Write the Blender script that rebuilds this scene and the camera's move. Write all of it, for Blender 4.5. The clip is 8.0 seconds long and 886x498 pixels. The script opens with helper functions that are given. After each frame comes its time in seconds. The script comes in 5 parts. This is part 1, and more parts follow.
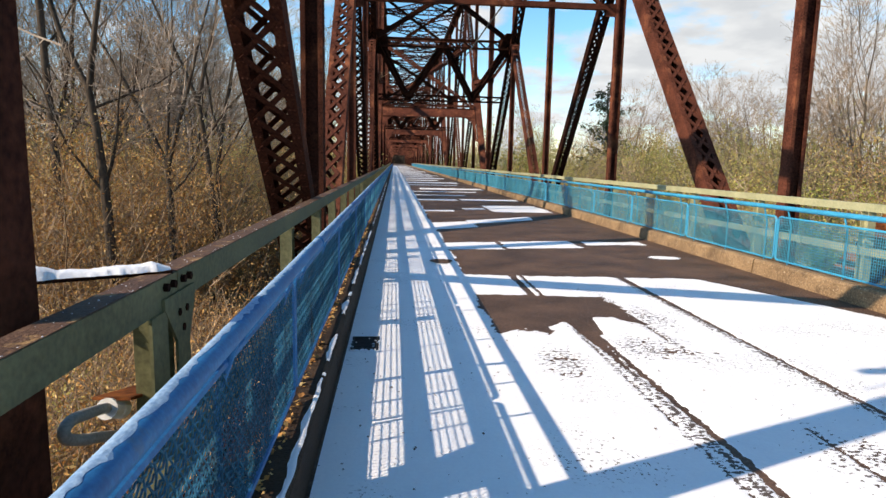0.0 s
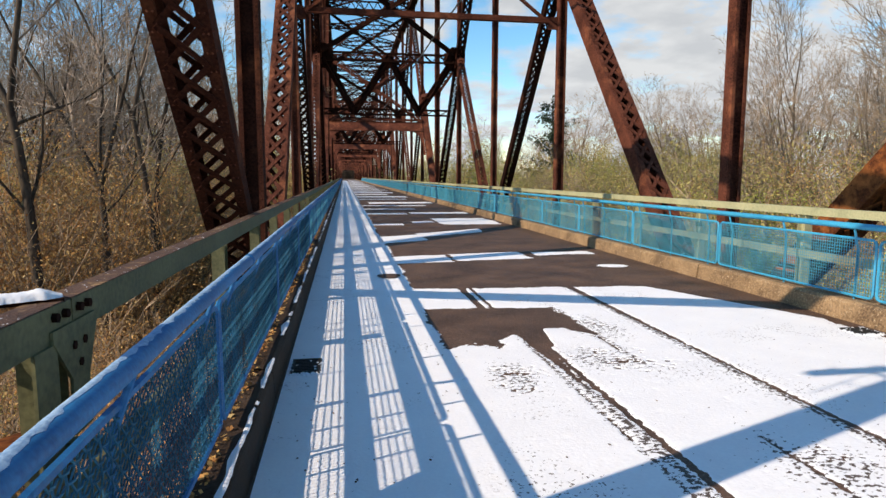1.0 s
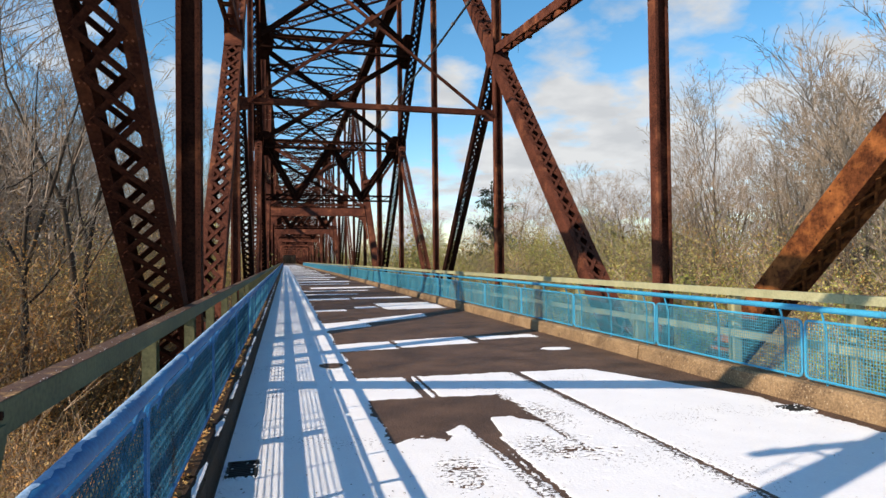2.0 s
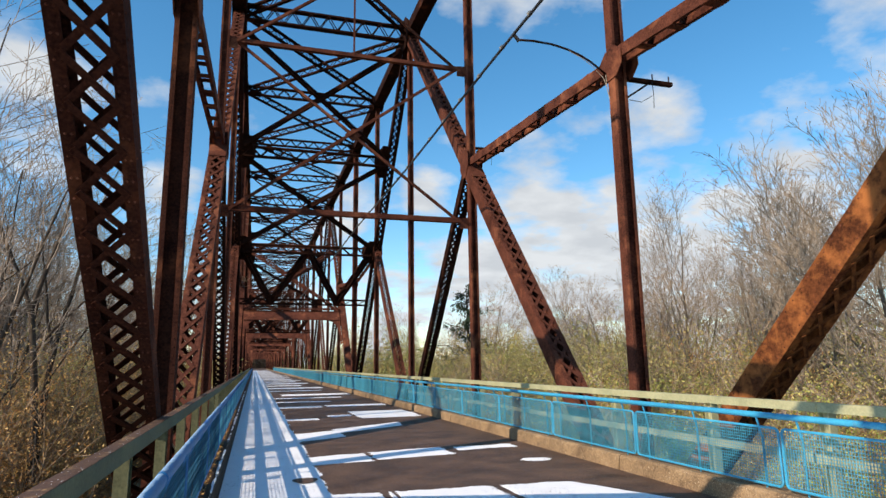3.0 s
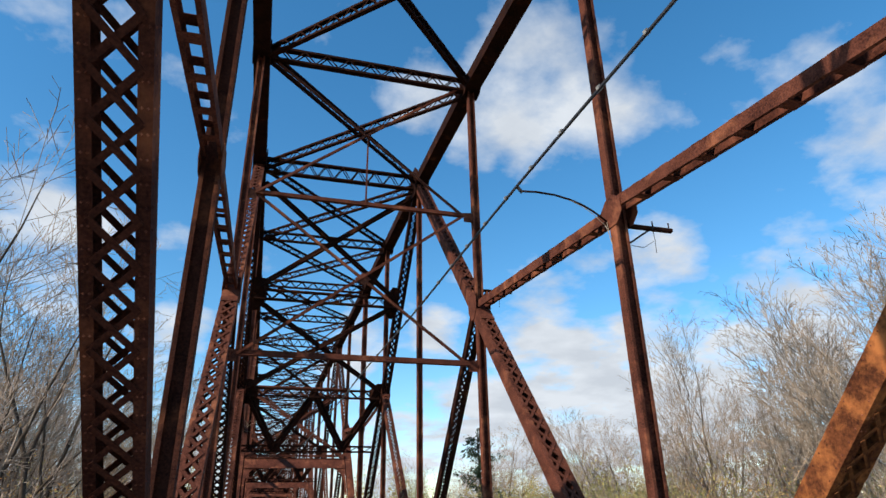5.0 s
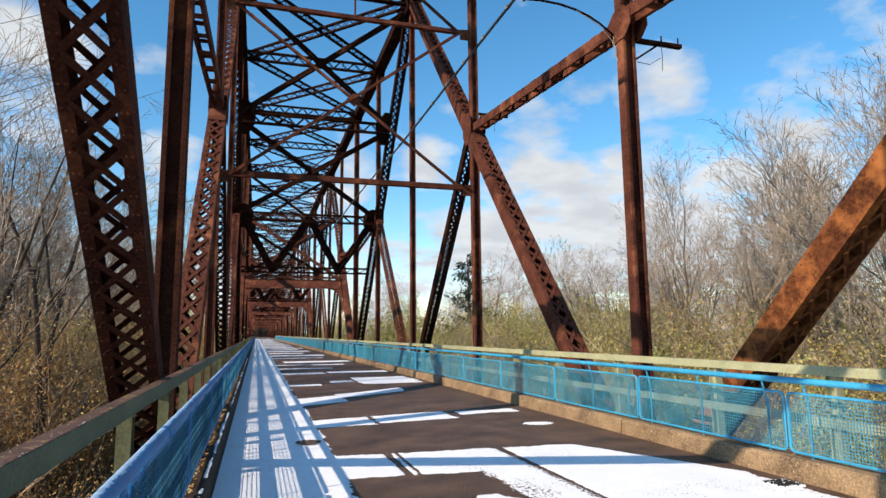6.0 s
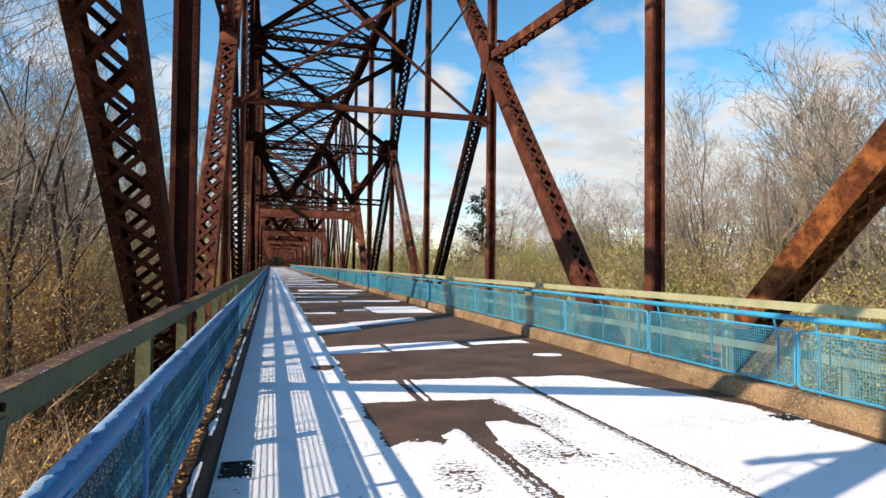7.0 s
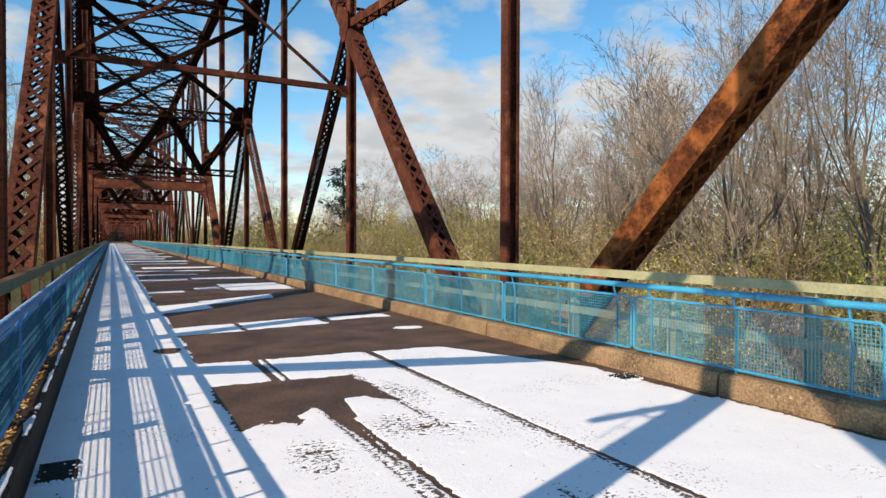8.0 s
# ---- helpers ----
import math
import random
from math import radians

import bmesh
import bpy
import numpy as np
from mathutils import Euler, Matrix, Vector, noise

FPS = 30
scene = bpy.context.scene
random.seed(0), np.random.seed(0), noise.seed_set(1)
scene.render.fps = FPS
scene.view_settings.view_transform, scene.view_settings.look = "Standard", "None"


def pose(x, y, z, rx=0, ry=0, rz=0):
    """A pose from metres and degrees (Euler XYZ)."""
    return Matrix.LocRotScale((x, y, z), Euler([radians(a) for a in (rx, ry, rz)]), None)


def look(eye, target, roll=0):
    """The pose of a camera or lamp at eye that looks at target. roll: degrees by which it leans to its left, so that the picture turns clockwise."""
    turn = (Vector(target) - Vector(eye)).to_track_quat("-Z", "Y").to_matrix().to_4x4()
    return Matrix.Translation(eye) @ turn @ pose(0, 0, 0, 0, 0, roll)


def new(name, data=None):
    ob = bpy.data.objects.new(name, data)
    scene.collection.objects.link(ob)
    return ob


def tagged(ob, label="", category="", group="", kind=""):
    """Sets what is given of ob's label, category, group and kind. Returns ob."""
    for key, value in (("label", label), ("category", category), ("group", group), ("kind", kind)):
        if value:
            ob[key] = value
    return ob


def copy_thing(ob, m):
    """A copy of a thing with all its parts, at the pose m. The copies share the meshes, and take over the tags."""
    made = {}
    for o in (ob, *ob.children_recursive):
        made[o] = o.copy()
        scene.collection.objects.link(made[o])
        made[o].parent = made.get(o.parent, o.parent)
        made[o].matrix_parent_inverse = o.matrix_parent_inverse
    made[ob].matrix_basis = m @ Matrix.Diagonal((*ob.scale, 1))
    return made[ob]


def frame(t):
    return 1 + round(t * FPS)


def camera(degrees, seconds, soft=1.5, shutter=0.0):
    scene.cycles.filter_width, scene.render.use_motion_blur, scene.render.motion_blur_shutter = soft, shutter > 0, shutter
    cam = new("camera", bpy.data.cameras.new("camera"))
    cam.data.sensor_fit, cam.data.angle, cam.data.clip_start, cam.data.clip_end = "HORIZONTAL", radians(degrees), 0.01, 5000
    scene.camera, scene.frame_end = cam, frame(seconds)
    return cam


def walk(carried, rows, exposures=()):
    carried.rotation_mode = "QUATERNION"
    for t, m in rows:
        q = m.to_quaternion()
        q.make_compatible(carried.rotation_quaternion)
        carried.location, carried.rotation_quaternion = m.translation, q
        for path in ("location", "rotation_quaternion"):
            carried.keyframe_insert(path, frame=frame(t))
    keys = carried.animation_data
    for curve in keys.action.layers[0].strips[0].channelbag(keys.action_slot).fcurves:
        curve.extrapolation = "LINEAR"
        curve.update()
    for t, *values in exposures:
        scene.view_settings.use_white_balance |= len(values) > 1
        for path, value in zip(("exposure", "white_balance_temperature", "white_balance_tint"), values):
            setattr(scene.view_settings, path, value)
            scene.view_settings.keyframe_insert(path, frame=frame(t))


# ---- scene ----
cam = camera(72.0, 8.0, soft=1.5)
# seconds, eye x y z in metres, yaw, pitch, lean to the left in degrees
ROWS = [
    (0.0, 0.419, 0.376, 1.641, -4.70, -8.09, 1.16),
    (0.5, 0.477, 0.541, 1.628, -8.21, -7.15, 0.37),
    (1.0, 0.514, 0.585, 1.613, -9.20, -6.77, 0.11),
    (1.5, 0.533, 0.540, 1.664, -11.48, -4.85, -0.70),
    (2.0, 0.511, 0.601, 1.666, -14.56, 0.97, -0.64),
    (2.2, 0.501, 0.565, 1.691, -15.23, 3.04, -0.59),
    (3.3, 0.385, 0.455, 1.768, -17.36, 12.94, -1.14),
    (3.5, 0.406, 0.524, 1.827, -17.22, 14.32, -1.40),
    (4.0, 0.413, 0.560, 1.874, -16.82, 18.11, -1.37),
    (4.2, 0.393, 0.484, 1.885, -16.73, 19.55, -1.15),
    (5.3, 0.410, 0.360, 1.810, -16.42, 23.93, -1.11),
    (5.5, 0.420, 0.400, 1.780, -16.22, 20.89, -1.02),
    (5.7, 0.410, 0.420, 1.748, -16.45, 14.31, -0.74),
    (5.8, 0.401, 0.472, 1.670, -16.64, 11.85, -0.67),
    (6.0, 0.401, 0.603, 1.644, -16.97, 7.81, -0.59),
    (6.5, 0.403, 0.695, 1.629, -16.13, 2.78, 0.16),
    (7.0, 0.413, 0.657, 1.633, -15.69, 1.50, 0.61),
    (7.5, 0.412, 0.634, 1.645, -17.17, 0.49, 0.46),
    (7.6, 0.430, 0.640, 1.651, -17.56, 0.38, 0.28),
    (7.7, 0.448, 0.646, 1.656, -18.98, 0.26, 0.09),
    (7.8, 0.466, 0.653, 1.662, -21.48, 0.14, -0.10),
    (7.9, 0.483, 0.710, 1.644, -24.75, -0.36, 0.04),
    (8.0, 0.501, 0.768, 1.626, -28.58, -0.86, 0.18),
]
EXPOSURES = [(0.0, 0.14, 8000, 14), (1.0, -0.05, 7900, 14), (2.0, -0.02, 7900, 14), (3.5, 0.02, 7450, 13), (5.5, 0.03, 7250, 13), (6.5, 0.09, 7950, 14), (7.5, 0.05, 7950, 14), (8.0, -0.12, 8000, 14)]
walk(cam, [(t, pose(x, y, z, 90 + pitch, 0, yaw) @ pose(0, 0, 0, 0, 0, lean)) for t, x, y, z, yaw, pitch, lean in ROWS], EXPOSURES)

# ---------------------------------------------------------------- light
SUN_FROM = Vector((-1.4, -0.56, 1.0)).normalized()
elev = math.asin(SUN_FROM.z)
azim = math.atan2(SUN_FROM.x, SUN_FROM.y)  # clockwise from +y

world = bpy.data.worlds.new("sky")
scene.world = world
world.use_nodes = True
wn, wl = world.node_tree.nodes, world.node_tree.links
wn.clear()
w_out = wn.new("ShaderNodeOutputWorld")
w_bg = wn.new("ShaderNodeBackground")
w_sky = wn.new("ShaderNodeTexSky")
w_sky.sky_type = "NISHITA"
w_sky.sun_disc = False
w_sky.sun_elevation = elev
w_sky.sun_rotation = azim
w_sky.air_density = 1.0
w_sky.dust_density = 0.2
w_sky.ozone_density = 4.0
w_bg.inputs["Strength"].default_value = 0.127
# broken cloud: noise on a flat layer overhead
w_tc = wn.new("ShaderNodeTexCoord")
w_sep = wn.new("ShaderNodeSeparateXYZ")
w_add = wn.new("ShaderNodeMath")
w_add.operation = "ADD"
w_add.inputs[1].default_value = 0.22
w_max = wn.new("ShaderNodeMath")
w_max.operation = "MAXIMUM"
w_max.inputs[1].default_value = 0.05
w_dx = wn.new("ShaderNodeMath")
w_dx.operation = "DIVIDE"
w_dy = wn.new("ShaderNodeMath")
w_dy.operation = "DIVIDE"
w_com = wn.new("ShaderNodeCombineXYZ")
w_noise = wn.new("ShaderNodeTexNoise")
w_noise.inputs["Scale"].default_value = 3.4
w_noise.inputs["Detail"].default_value = 7.0
w_noise.inputs["Roughness"].default_value = 0.56
w_map = wn.new("ShaderNodeMapping")
w_map.inputs["Location"].default_value = (5.3, 0.4, 0.0)
w_low = wn.new("ShaderNodeMapRange")
w_low.inputs["From Min"].default_value = 0.05
w_low.inputs["From Max"].default_value = 0.24
w_low.inputs["To Min"].default_value = 0.17
w_low.inputs["To Max"].default_value = -0.085
w_sum = wn.new("ShaderNodeMath")
w_sum.operation = "ADD"
w_ramp = wn.new("ShaderNodeValToRGB")
w_ramp.color_ramp.elements[0].position = 0.50
w_ramp.color_ramp.elements[0].color = (0, 0, 0, 1)
w_ramp.color_ramp.elements[1].position = 0.72
w_ramp.color_ramp.elements[1].color = (1, 1, 1, 1)
w_mix = wn.new("ShaderNodeMixRGB")
w_tone = wn.new("ShaderNodeMixRGB")
w_tone.inputs["Color1"].default_value = (5.5, 6.45, 7.6, 1)
w_tone.inputs["Color2"].default_value = (4.35, 5.2, 6.3, 1)
w_fine = wn.new("ShaderNodeTexNoise")
w_fine.inputs["Scale"].default_value = 5.0
w_fine.inputs["Detail"].default_value = 5.0
w_soft = wn.new("ShaderNodeMapRange")
w_soft.inputs["From Min"].default_value, w_soft.inputs["From Max"].default_value = 0.38, 0.64
wl.new(w_map.outputs[0], w_fine.inputs["Vector"])
wl.new(w_fine.outputs["Fac"], w_soft.inputs["Value"])
wl.new(w_soft.outputs["Result"], w_tone.inputs["Fac"])
wl.new(w_tone.outputs["Color"], w_mix.inputs["Color2"])
wl.new(w_tc.outputs["Generated"], w_sep.inputs[0])
wl.new(w_sep.outputs["Z"], w_max.inputs[0])
wl.new(w_max.outputs[0], w_add.inputs[0])
wl.new(w_sep.outputs["X"], w_dx.inputs[0])
wl.new(w_add.outputs[0], w_dx.inputs[1])
wl.new(w_sep.outputs["Y"], w_dy.inputs[0])
wl.new(w_add.outputs[0], w_dy.inputs[1])
wl.new(w_dx.outputs[0], w_com.inputs[0])
wl.new(w_dy.outputs[0], w_com.inputs[1])
wl.new(w_com.outputs[0], w_map.inputs["Vector"])
wl.new(w_map.outputs[0], w_noise.inputs["Vector"])
wl.new(w_sep.outputs["Z"], w_low.inputs["Value"])
wl.new(w_noise.outputs["Fac"], w_sum.inputs[0])
wl.new(w_low.outputs["Result"], w_sum.inputs[1])
# cloud masses: azimuth from +y, elevation, radius in degrees
CLOUDS = [(24.5, 11.5, 6.0), (30.1, 10.6, 6.2), (35.2, 11.9, 5.8), (27.5, 13.8, 4.4), (41.0, 12.0, 5.0), (46.5, 13.0, 5.0), (37.0, 8.5, 5.0), (20.0, 9.0, 3.6), (26.0, 19.0, 3.4), (30.3, 19.8, 2.7), (38.3, 21.4, 2.9), (35.4, 20.6, 2.2),
          (25.4, 37.3, 7.0), (32.5, 36.4, 5.4), (19.9, 32.2, 2.7), (13.7, 38.7, 3.9), (-20.6, 21.6, 5.4), (-22.1, 26.6, 3.9), (-18.4, 17.0, 4.4), (-8.8, 15.3, 2.9),
          (16.2, 15.9, 2.4), (7.7, 14.0, 2.9), (55.0, 24.0, 9.0), (-60.0, 30.0, 9.0), (120.0, 28.0, 12.0), (-130.0, 24.0, 10.0), (170.0, 40.0, 10.0)]
top_mass = None
for az, el, r in CLOUDS:
    c = Vector((math.sin(radians(az)) * math.cos(radians(el)), math.cos(radians(az)) * math.cos(radians(el)), math.sin(radians(el))))
    w_dot = wn.new("ShaderNodeVectorMath")
    w_dot.operation = "DOT_PRODUCT"
    w_dot.inputs[1].default_value = c
    wl.new(w_tc.outputs["Generated"], w_dot.inputs[0])
    w_rng = wn.new("ShaderNodeMapRange")
    w_rng.inputs["From Min"].default_value = math.cos(radians(r * 1.35))
    w_rng.inputs["From Max"].default_value = math.cos(radians(r * 0.3))
    w_rng.inputs["To Max"].default_value = 0.27 if el < 16 else 0.19
    wl.new(w_dot.outputs["Value"], w_rng.inputs["Value"])
    out = w_rng.outputs["Result"]
    if top_mass is not None:
        w_m = wn.new("ShaderNodeMath")
        w_m.operation = "MAXIMUM"
        wl.new(top_mass, w_m.inputs[0])
        wl.new(out, w_m.inputs[1])
        out = w_m.outputs[0]
    top_mass = out
w_all = wn.new("ShaderNodeMath")
w_all.operation = "ADD"
wl.new(w_sum.outputs[0], w_all.inputs[0])
wl.new(top_mass, w_all.inputs[1])
wl.new(w_all.outputs[0], w_ramp.inputs["Fac"])
wl.new(w_ramp.outputs["Color"], w_mix.inputs["Fac"])
w_hue = wn.new("ShaderNodeHueSaturation")
w_hue.inputs["Saturation"].default_value = 1.27
w_hue.inputs["Value"].default_value = 1.8
w_hue.inputs["Hue"].default_value = 0.493
wl.new(w_sky.outputs["Color"], w_hue.inputs["Color"])
wl.new(w_hue.outputs["Color"], w_mix.inputs["Color1"])
wl.new(w_mix.outputs["Color"], w_bg.inputs["Color"])
wl.new(w_bg.outputs["Background"], w_out.inputs["Surface"])

sun = new("sun", bpy.data.lights.new("sun", "SUN"))
sun.data.energy = 5.1
sun.data.angle = radians(0.5)
sun.data.color = (1.0, 0.94, 0.86)
sun.matrix_world = look((-140, -56, 100), (0, 0, 0))


# ---------------------------------------------------------------- materials
def material(name, dark, light, scale=3.0, rough=(0.6, 0.85), metal=0.0, bump=0.2, fine=40.0, spot=None, spot_at=(0.55, 0.65), spot_scale=1.5,
             per_object=0.0, per_island=0.0, stretch=(1, 1, 1), gloss=0.5):
    """Two-scale noise colour, optional stains of a third colour, bump."""
    m = bpy.data.materials.new(name)
    m.use_nodes = True
    n, l = m.node_tree.nodes, m.node_tree.links
    b = n["Principled BSDF"]
    b.inputs["Metallic"].default_value = metal
    b.inputs["Specular IOR Level"].default_value = gloss
    tc = n.new("ShaderNodeTexCoord")
    mp = n.new("ShaderNodeMapping")
    mp.inputs["Scale"].default_value = stretch
    l.new(tc.outputs["Object"], mp.inputs["Vector"])
    big = n.new("ShaderNodeTexNoise")
    big.inputs["Scale"].default_value = scale
    big.inputs["Detail"].default_value = 6
    big.inputs["Roughness"].default_value = 0.65
    small = n.new("ShaderNodeTexNoise")
    small.inputs["Scale"].default_value = fine
    small.inputs["Detail"].default_value = 4
    for q in (big, small):
        l.new(mp.outputs[0], q.inputs["Vector"])
    mean = n.new("ShaderNodeMath")
    mean.operation = "MULTIPLY_ADD"
    mean.inputs[1].default_value = 0.45
    l.new(small.outputs["Fac"], mean.inputs[0])
    half = n.new("ShaderNodeMath")
    half.operation = "MULTIPLY"
    half.inputs[1].default_value = 0.55
    l.new(big.outputs["Fac"], half.inputs[0])
    l.new(half.outputs[0], mean.inputs[2])
    ramp = n.new("ShaderNodeValToRGB")
    ramp.color_ramp.elements[0].position, ramp.color_ramp.elements[1].position = 0.36, 0.64
    ramp.color_ramp.elements[0].color, ramp.color_ramp.elements[1].color = (*dark, 1), (*light, 1)
    l.new(mean.outputs[0], ramp.inputs["Fac"])
    colour = ramp.outputs["Color"]
    if spot:
        st = n.new("ShaderNodeTexNoise")
        st.inputs["Scale"].default_value = spot_scale
        st.inputs["Detail"].default_value = 8
        st.inputs["Roughness"].default_value = 0.7
        l.new(mp.outputs[0], st.inputs["Vector"])
        sr = n.new("ShaderNodeMapRange")
        sr.inputs["From Min"].default_value, sr.inputs["From Max"].default_value = spot_at
        l.new(st.outputs["Fac"], sr.inputs["Value"])
        mx = n.new("ShaderNodeMixRGB")
        mx.inputs["Color2"].default_value = (*spot, 1)
        l.new(sr.outputs["Result"], mx.inputs["Fac"])
        l.new(colour, mx.inputs["Color1"])
        colour = mx.outputs["Color"]
    if per_object or per_island:
        hs = n.new("ShaderNodeHueSaturation")
        src = n.new("ShaderNodeObjectInfo").outputs["Random"] if per_object else n.new("ShaderNodeNewGeometry").outputs["Random Per Island"]
        amount = per_object or per_island
        mr = n.new("ShaderNodeMapRange")
        mr.inputs["To Min"].default_value, mr.inputs["To Max"].default_value = 1 - amount, 1 + amount
        l.new(src, mr.inputs["Value"])
        l.new(mr.outputs["Result"], hs.inputs["Value"])
        l.new(colour, hs.inputs["Color"])
        colour = hs.outputs["Color"]
    l.new(colour, b.inputs["Base Color"])
    rr = n.new("ShaderNodeMapRange")
    rr.inputs["To Min"].default_value, rr.inputs["To Max"].default_value = rough
    l.new(mean.outputs[0], rr.inputs["Value"])
    l.new(rr.outputs["Result"], b.inputs["Roughness"])
    if bump:
        bp = n.new("ShaderNodeBump")
        bp.inputs["Strength"].default_value = bump
        bp.inputs["Distance"].default_value = 0.01
        l.new(small.outputs["Fac"], bp.inputs["Height"])
        l.new(bp.outputs["Normal"], b.inputs["Normal"])
    return m


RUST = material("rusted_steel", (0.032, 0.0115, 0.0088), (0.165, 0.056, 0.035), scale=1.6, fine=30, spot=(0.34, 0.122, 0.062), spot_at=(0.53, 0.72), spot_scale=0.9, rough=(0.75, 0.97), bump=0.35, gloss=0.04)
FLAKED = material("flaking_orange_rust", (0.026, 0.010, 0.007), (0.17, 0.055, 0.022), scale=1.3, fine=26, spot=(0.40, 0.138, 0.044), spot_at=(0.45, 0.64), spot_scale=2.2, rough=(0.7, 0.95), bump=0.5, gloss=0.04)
# RUST again for the near left diagonal and posts, darkened for their shade.
RUST_SHADED = material("shaded_rusted_steel", (0.021, 0.0078, 0.006), (0.085, 0.029, 0.0178), scale=1.6, fine=30, spot=(0.19, 0.065, 0.031), spot_at=(0.55, 0.73), spot_scale=0.9, rough=(0.75, 0.97), bump=0.35, gloss=0.04)
TWIG_DARK = material("grey_twigs", (0.19, 0.145, 0.11), (0.49, 0.395, 0.315), scale=3, fine=25, rough=(0.85, 0.98), bump=0, per_island=0.3, gloss=0.1)
# Snow on the left handrail: bluer and darker than CLEAN_SNOW.
RAIL_SNOW = material("bluish_rail_snow", (0.13, 0.27, 0.46), (0.38, 0.56, 0.73), scale=8.0, fine=70, rough=(0.6, 0.9), bump=0.4)
# Dark rust, lowered further so the colour carries the overhead bracing's shade.
RUST_DARK = material("dark_and_shaded_rusted_steel", (0.010, 0.005, 0.004), (0.038, 0.0135, 0.008), scale=1.6, fine=30, spot=(0.12, 0.04, 0.017), spot_at=(0.58, 0.74), spot_scale=1.1, rough=(0.8, 0.97), bump=0.3, gloss=0.04)
# Left fence and handrail: the blue is darkened to carry their shade.
BLUE_SHADED = material("shaded_blue_paint", (0.005, 0.095, 0.25), (0.014, 0.20, 0.45), scale=2.0, fine=60, spot=(0.07, 0.14, 0.19), spot_at=(0.6, 0.72), spot_scale=3.0, rough=(0.4, 0.65), bump=0.1, gloss=0.3)
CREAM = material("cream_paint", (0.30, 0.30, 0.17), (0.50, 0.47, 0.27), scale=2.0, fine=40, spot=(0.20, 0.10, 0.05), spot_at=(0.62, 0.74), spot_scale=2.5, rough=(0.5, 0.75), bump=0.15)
ASPHALT = material("wet_asphalt", (0.026, 0.0145, 0.010), (0.165, 0.096, 0.066), scale=1.3, fine=42, spot=(0.30, 0.215, 0.17), spot_at=(0.58, 0.70), spot_scale=34, rough=(0.5, 0.9), bump=0.9, gloss=0.3)
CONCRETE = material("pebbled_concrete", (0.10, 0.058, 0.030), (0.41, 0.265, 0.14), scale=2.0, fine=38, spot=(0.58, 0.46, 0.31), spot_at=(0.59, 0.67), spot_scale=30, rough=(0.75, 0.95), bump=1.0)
# Left guardrail paint: olive-green, and lowered in tone for its shaded face.
OLIVE_SHADED = material("shaded_olive_green_paint", (0.075, 0.076, 0.040), (0.175, 0.17, 0.086), scale=2.0, fine=40, spot=(0.10, 0.06, 0.032), spot_at=(0.6, 0.74), spot_scale=2.5, rough=(0.5, 0.8), bump=0.15, gloss=0.25)
GRIME = material("rusty_leaf_grime", (0.045, 0.024, 0.017), (0.15, 0.080, 0.052), scale=5, fine=70, spot=(0.42, 0.25, 0.11), spot_at=(0.55, 0.66), spot_scale=9.0, rough=(0.5, 0.95), bump=0.9, gloss=0.3)
# Mesh wire, its blue raised to the tone it has in sun.
WIRE = material("sunlit_weathered_blue_wire", (0.028, 0.22, 0.32), (0.07, 0.40, 0.53), scale=3.0, fine=90, spot=(0.12, 0.11, 0.10), spot_at=(0.6, 0.74), spot_scale=2.2, rough=(0.4, 0.7), bump=0)
# Same paint on the right fence, brightened in colour for direct sun.
BLUE_SUNLIT = material("sunlit_blue_paint", (0.012, 0.235, 0.42), (0.03, 0.40, 0.61), scale=2.0, fine=60, spot=(0.08, 0.2, 0.27), spot_at=(0.62, 0.74), spot_scale=3.0, rough=(0.4, 0.65), bump=0.1)
# Near left mesh: shade put into a darker copy of WIRE.
WIRE_SHADE = material("shaded_rusting_blue_wire", (0.006, 0.052, 0.088), (0.018, 0.15, 0.25), scale=3.0, fine=90, spot=(0.06, 0.05, 0.035), spot_at=(0.58, 0.70), spot_scale=2.2, rough=(0.5, 0.8), bump=0, gloss=0.25)
# Left kerb concrete, with the fence's shade mixed into the colour.
SHADED_CONCRETE = material("shaded_concrete", (0.020, 0.012, 0.008), (0.068, 0.042, 0.027), scale=2.5, fine=70, rough=(0.6, 0.95), bump=0.7, gloss=0.2)
IRON = material("black_iron", (0.008, 0.0075, 0.007), (0.022, 0.019, 0.017), scale=6, fine=60, rough=(0.6, 0.9), bump=0.3)
GREY = material("grey_conduit", (0.17, 0.165, 0.15), (0.33, 0.32, 0.29), scale=5, fine=80, rough=(0.45, 0.7), bump=0.1)
CABLE = material("dark_cable", (0.010, 0.010, 0.011), (0.035, 0.034, 0.036), scale=5, fine=60, rough=(0.5, 0.7), bump=0.1)
PALE_WIRE = material("weathered_pale_wire", (0.30, 0.24, 0.18), (0.5, 0.43, 0.35), scale=6, fine=60, rough=(0.6, 0.8), bump=0.1)
WHITE = material("white_band", (0.6, 0.6, 0.58), (0.8, 0.8, 0.78), scale=6, fine=60, rough=(0.4, 0.6), bump=0.1)
BARK = material("bark", (0.030, 0.022, 0.016), (0.125, 0.093, 0.068), scale=3, fine=25, rough=(0.85, 0.98), bump=0.6, stretch=(1, 1, 0.3), per_object=0.25, gloss=0.2)
PALE_BARK = material("pale_bark", (0.09, 0.07, 0.052), (0.26, 0.21, 0.16), scale=3, fine=25, rough=(0.85, 0.98), bump=0.6, stretch=(1, 1, 0.3), per_object=0.25, gloss=0.2)
TWIG = material("twigs", (0.22, 0.165, 0.118), (0.50, 0.395, 0.295), scale=3, fine=25, rough=(0.85, 0.98), bump=0, per_island=0.3, gloss=0.1)
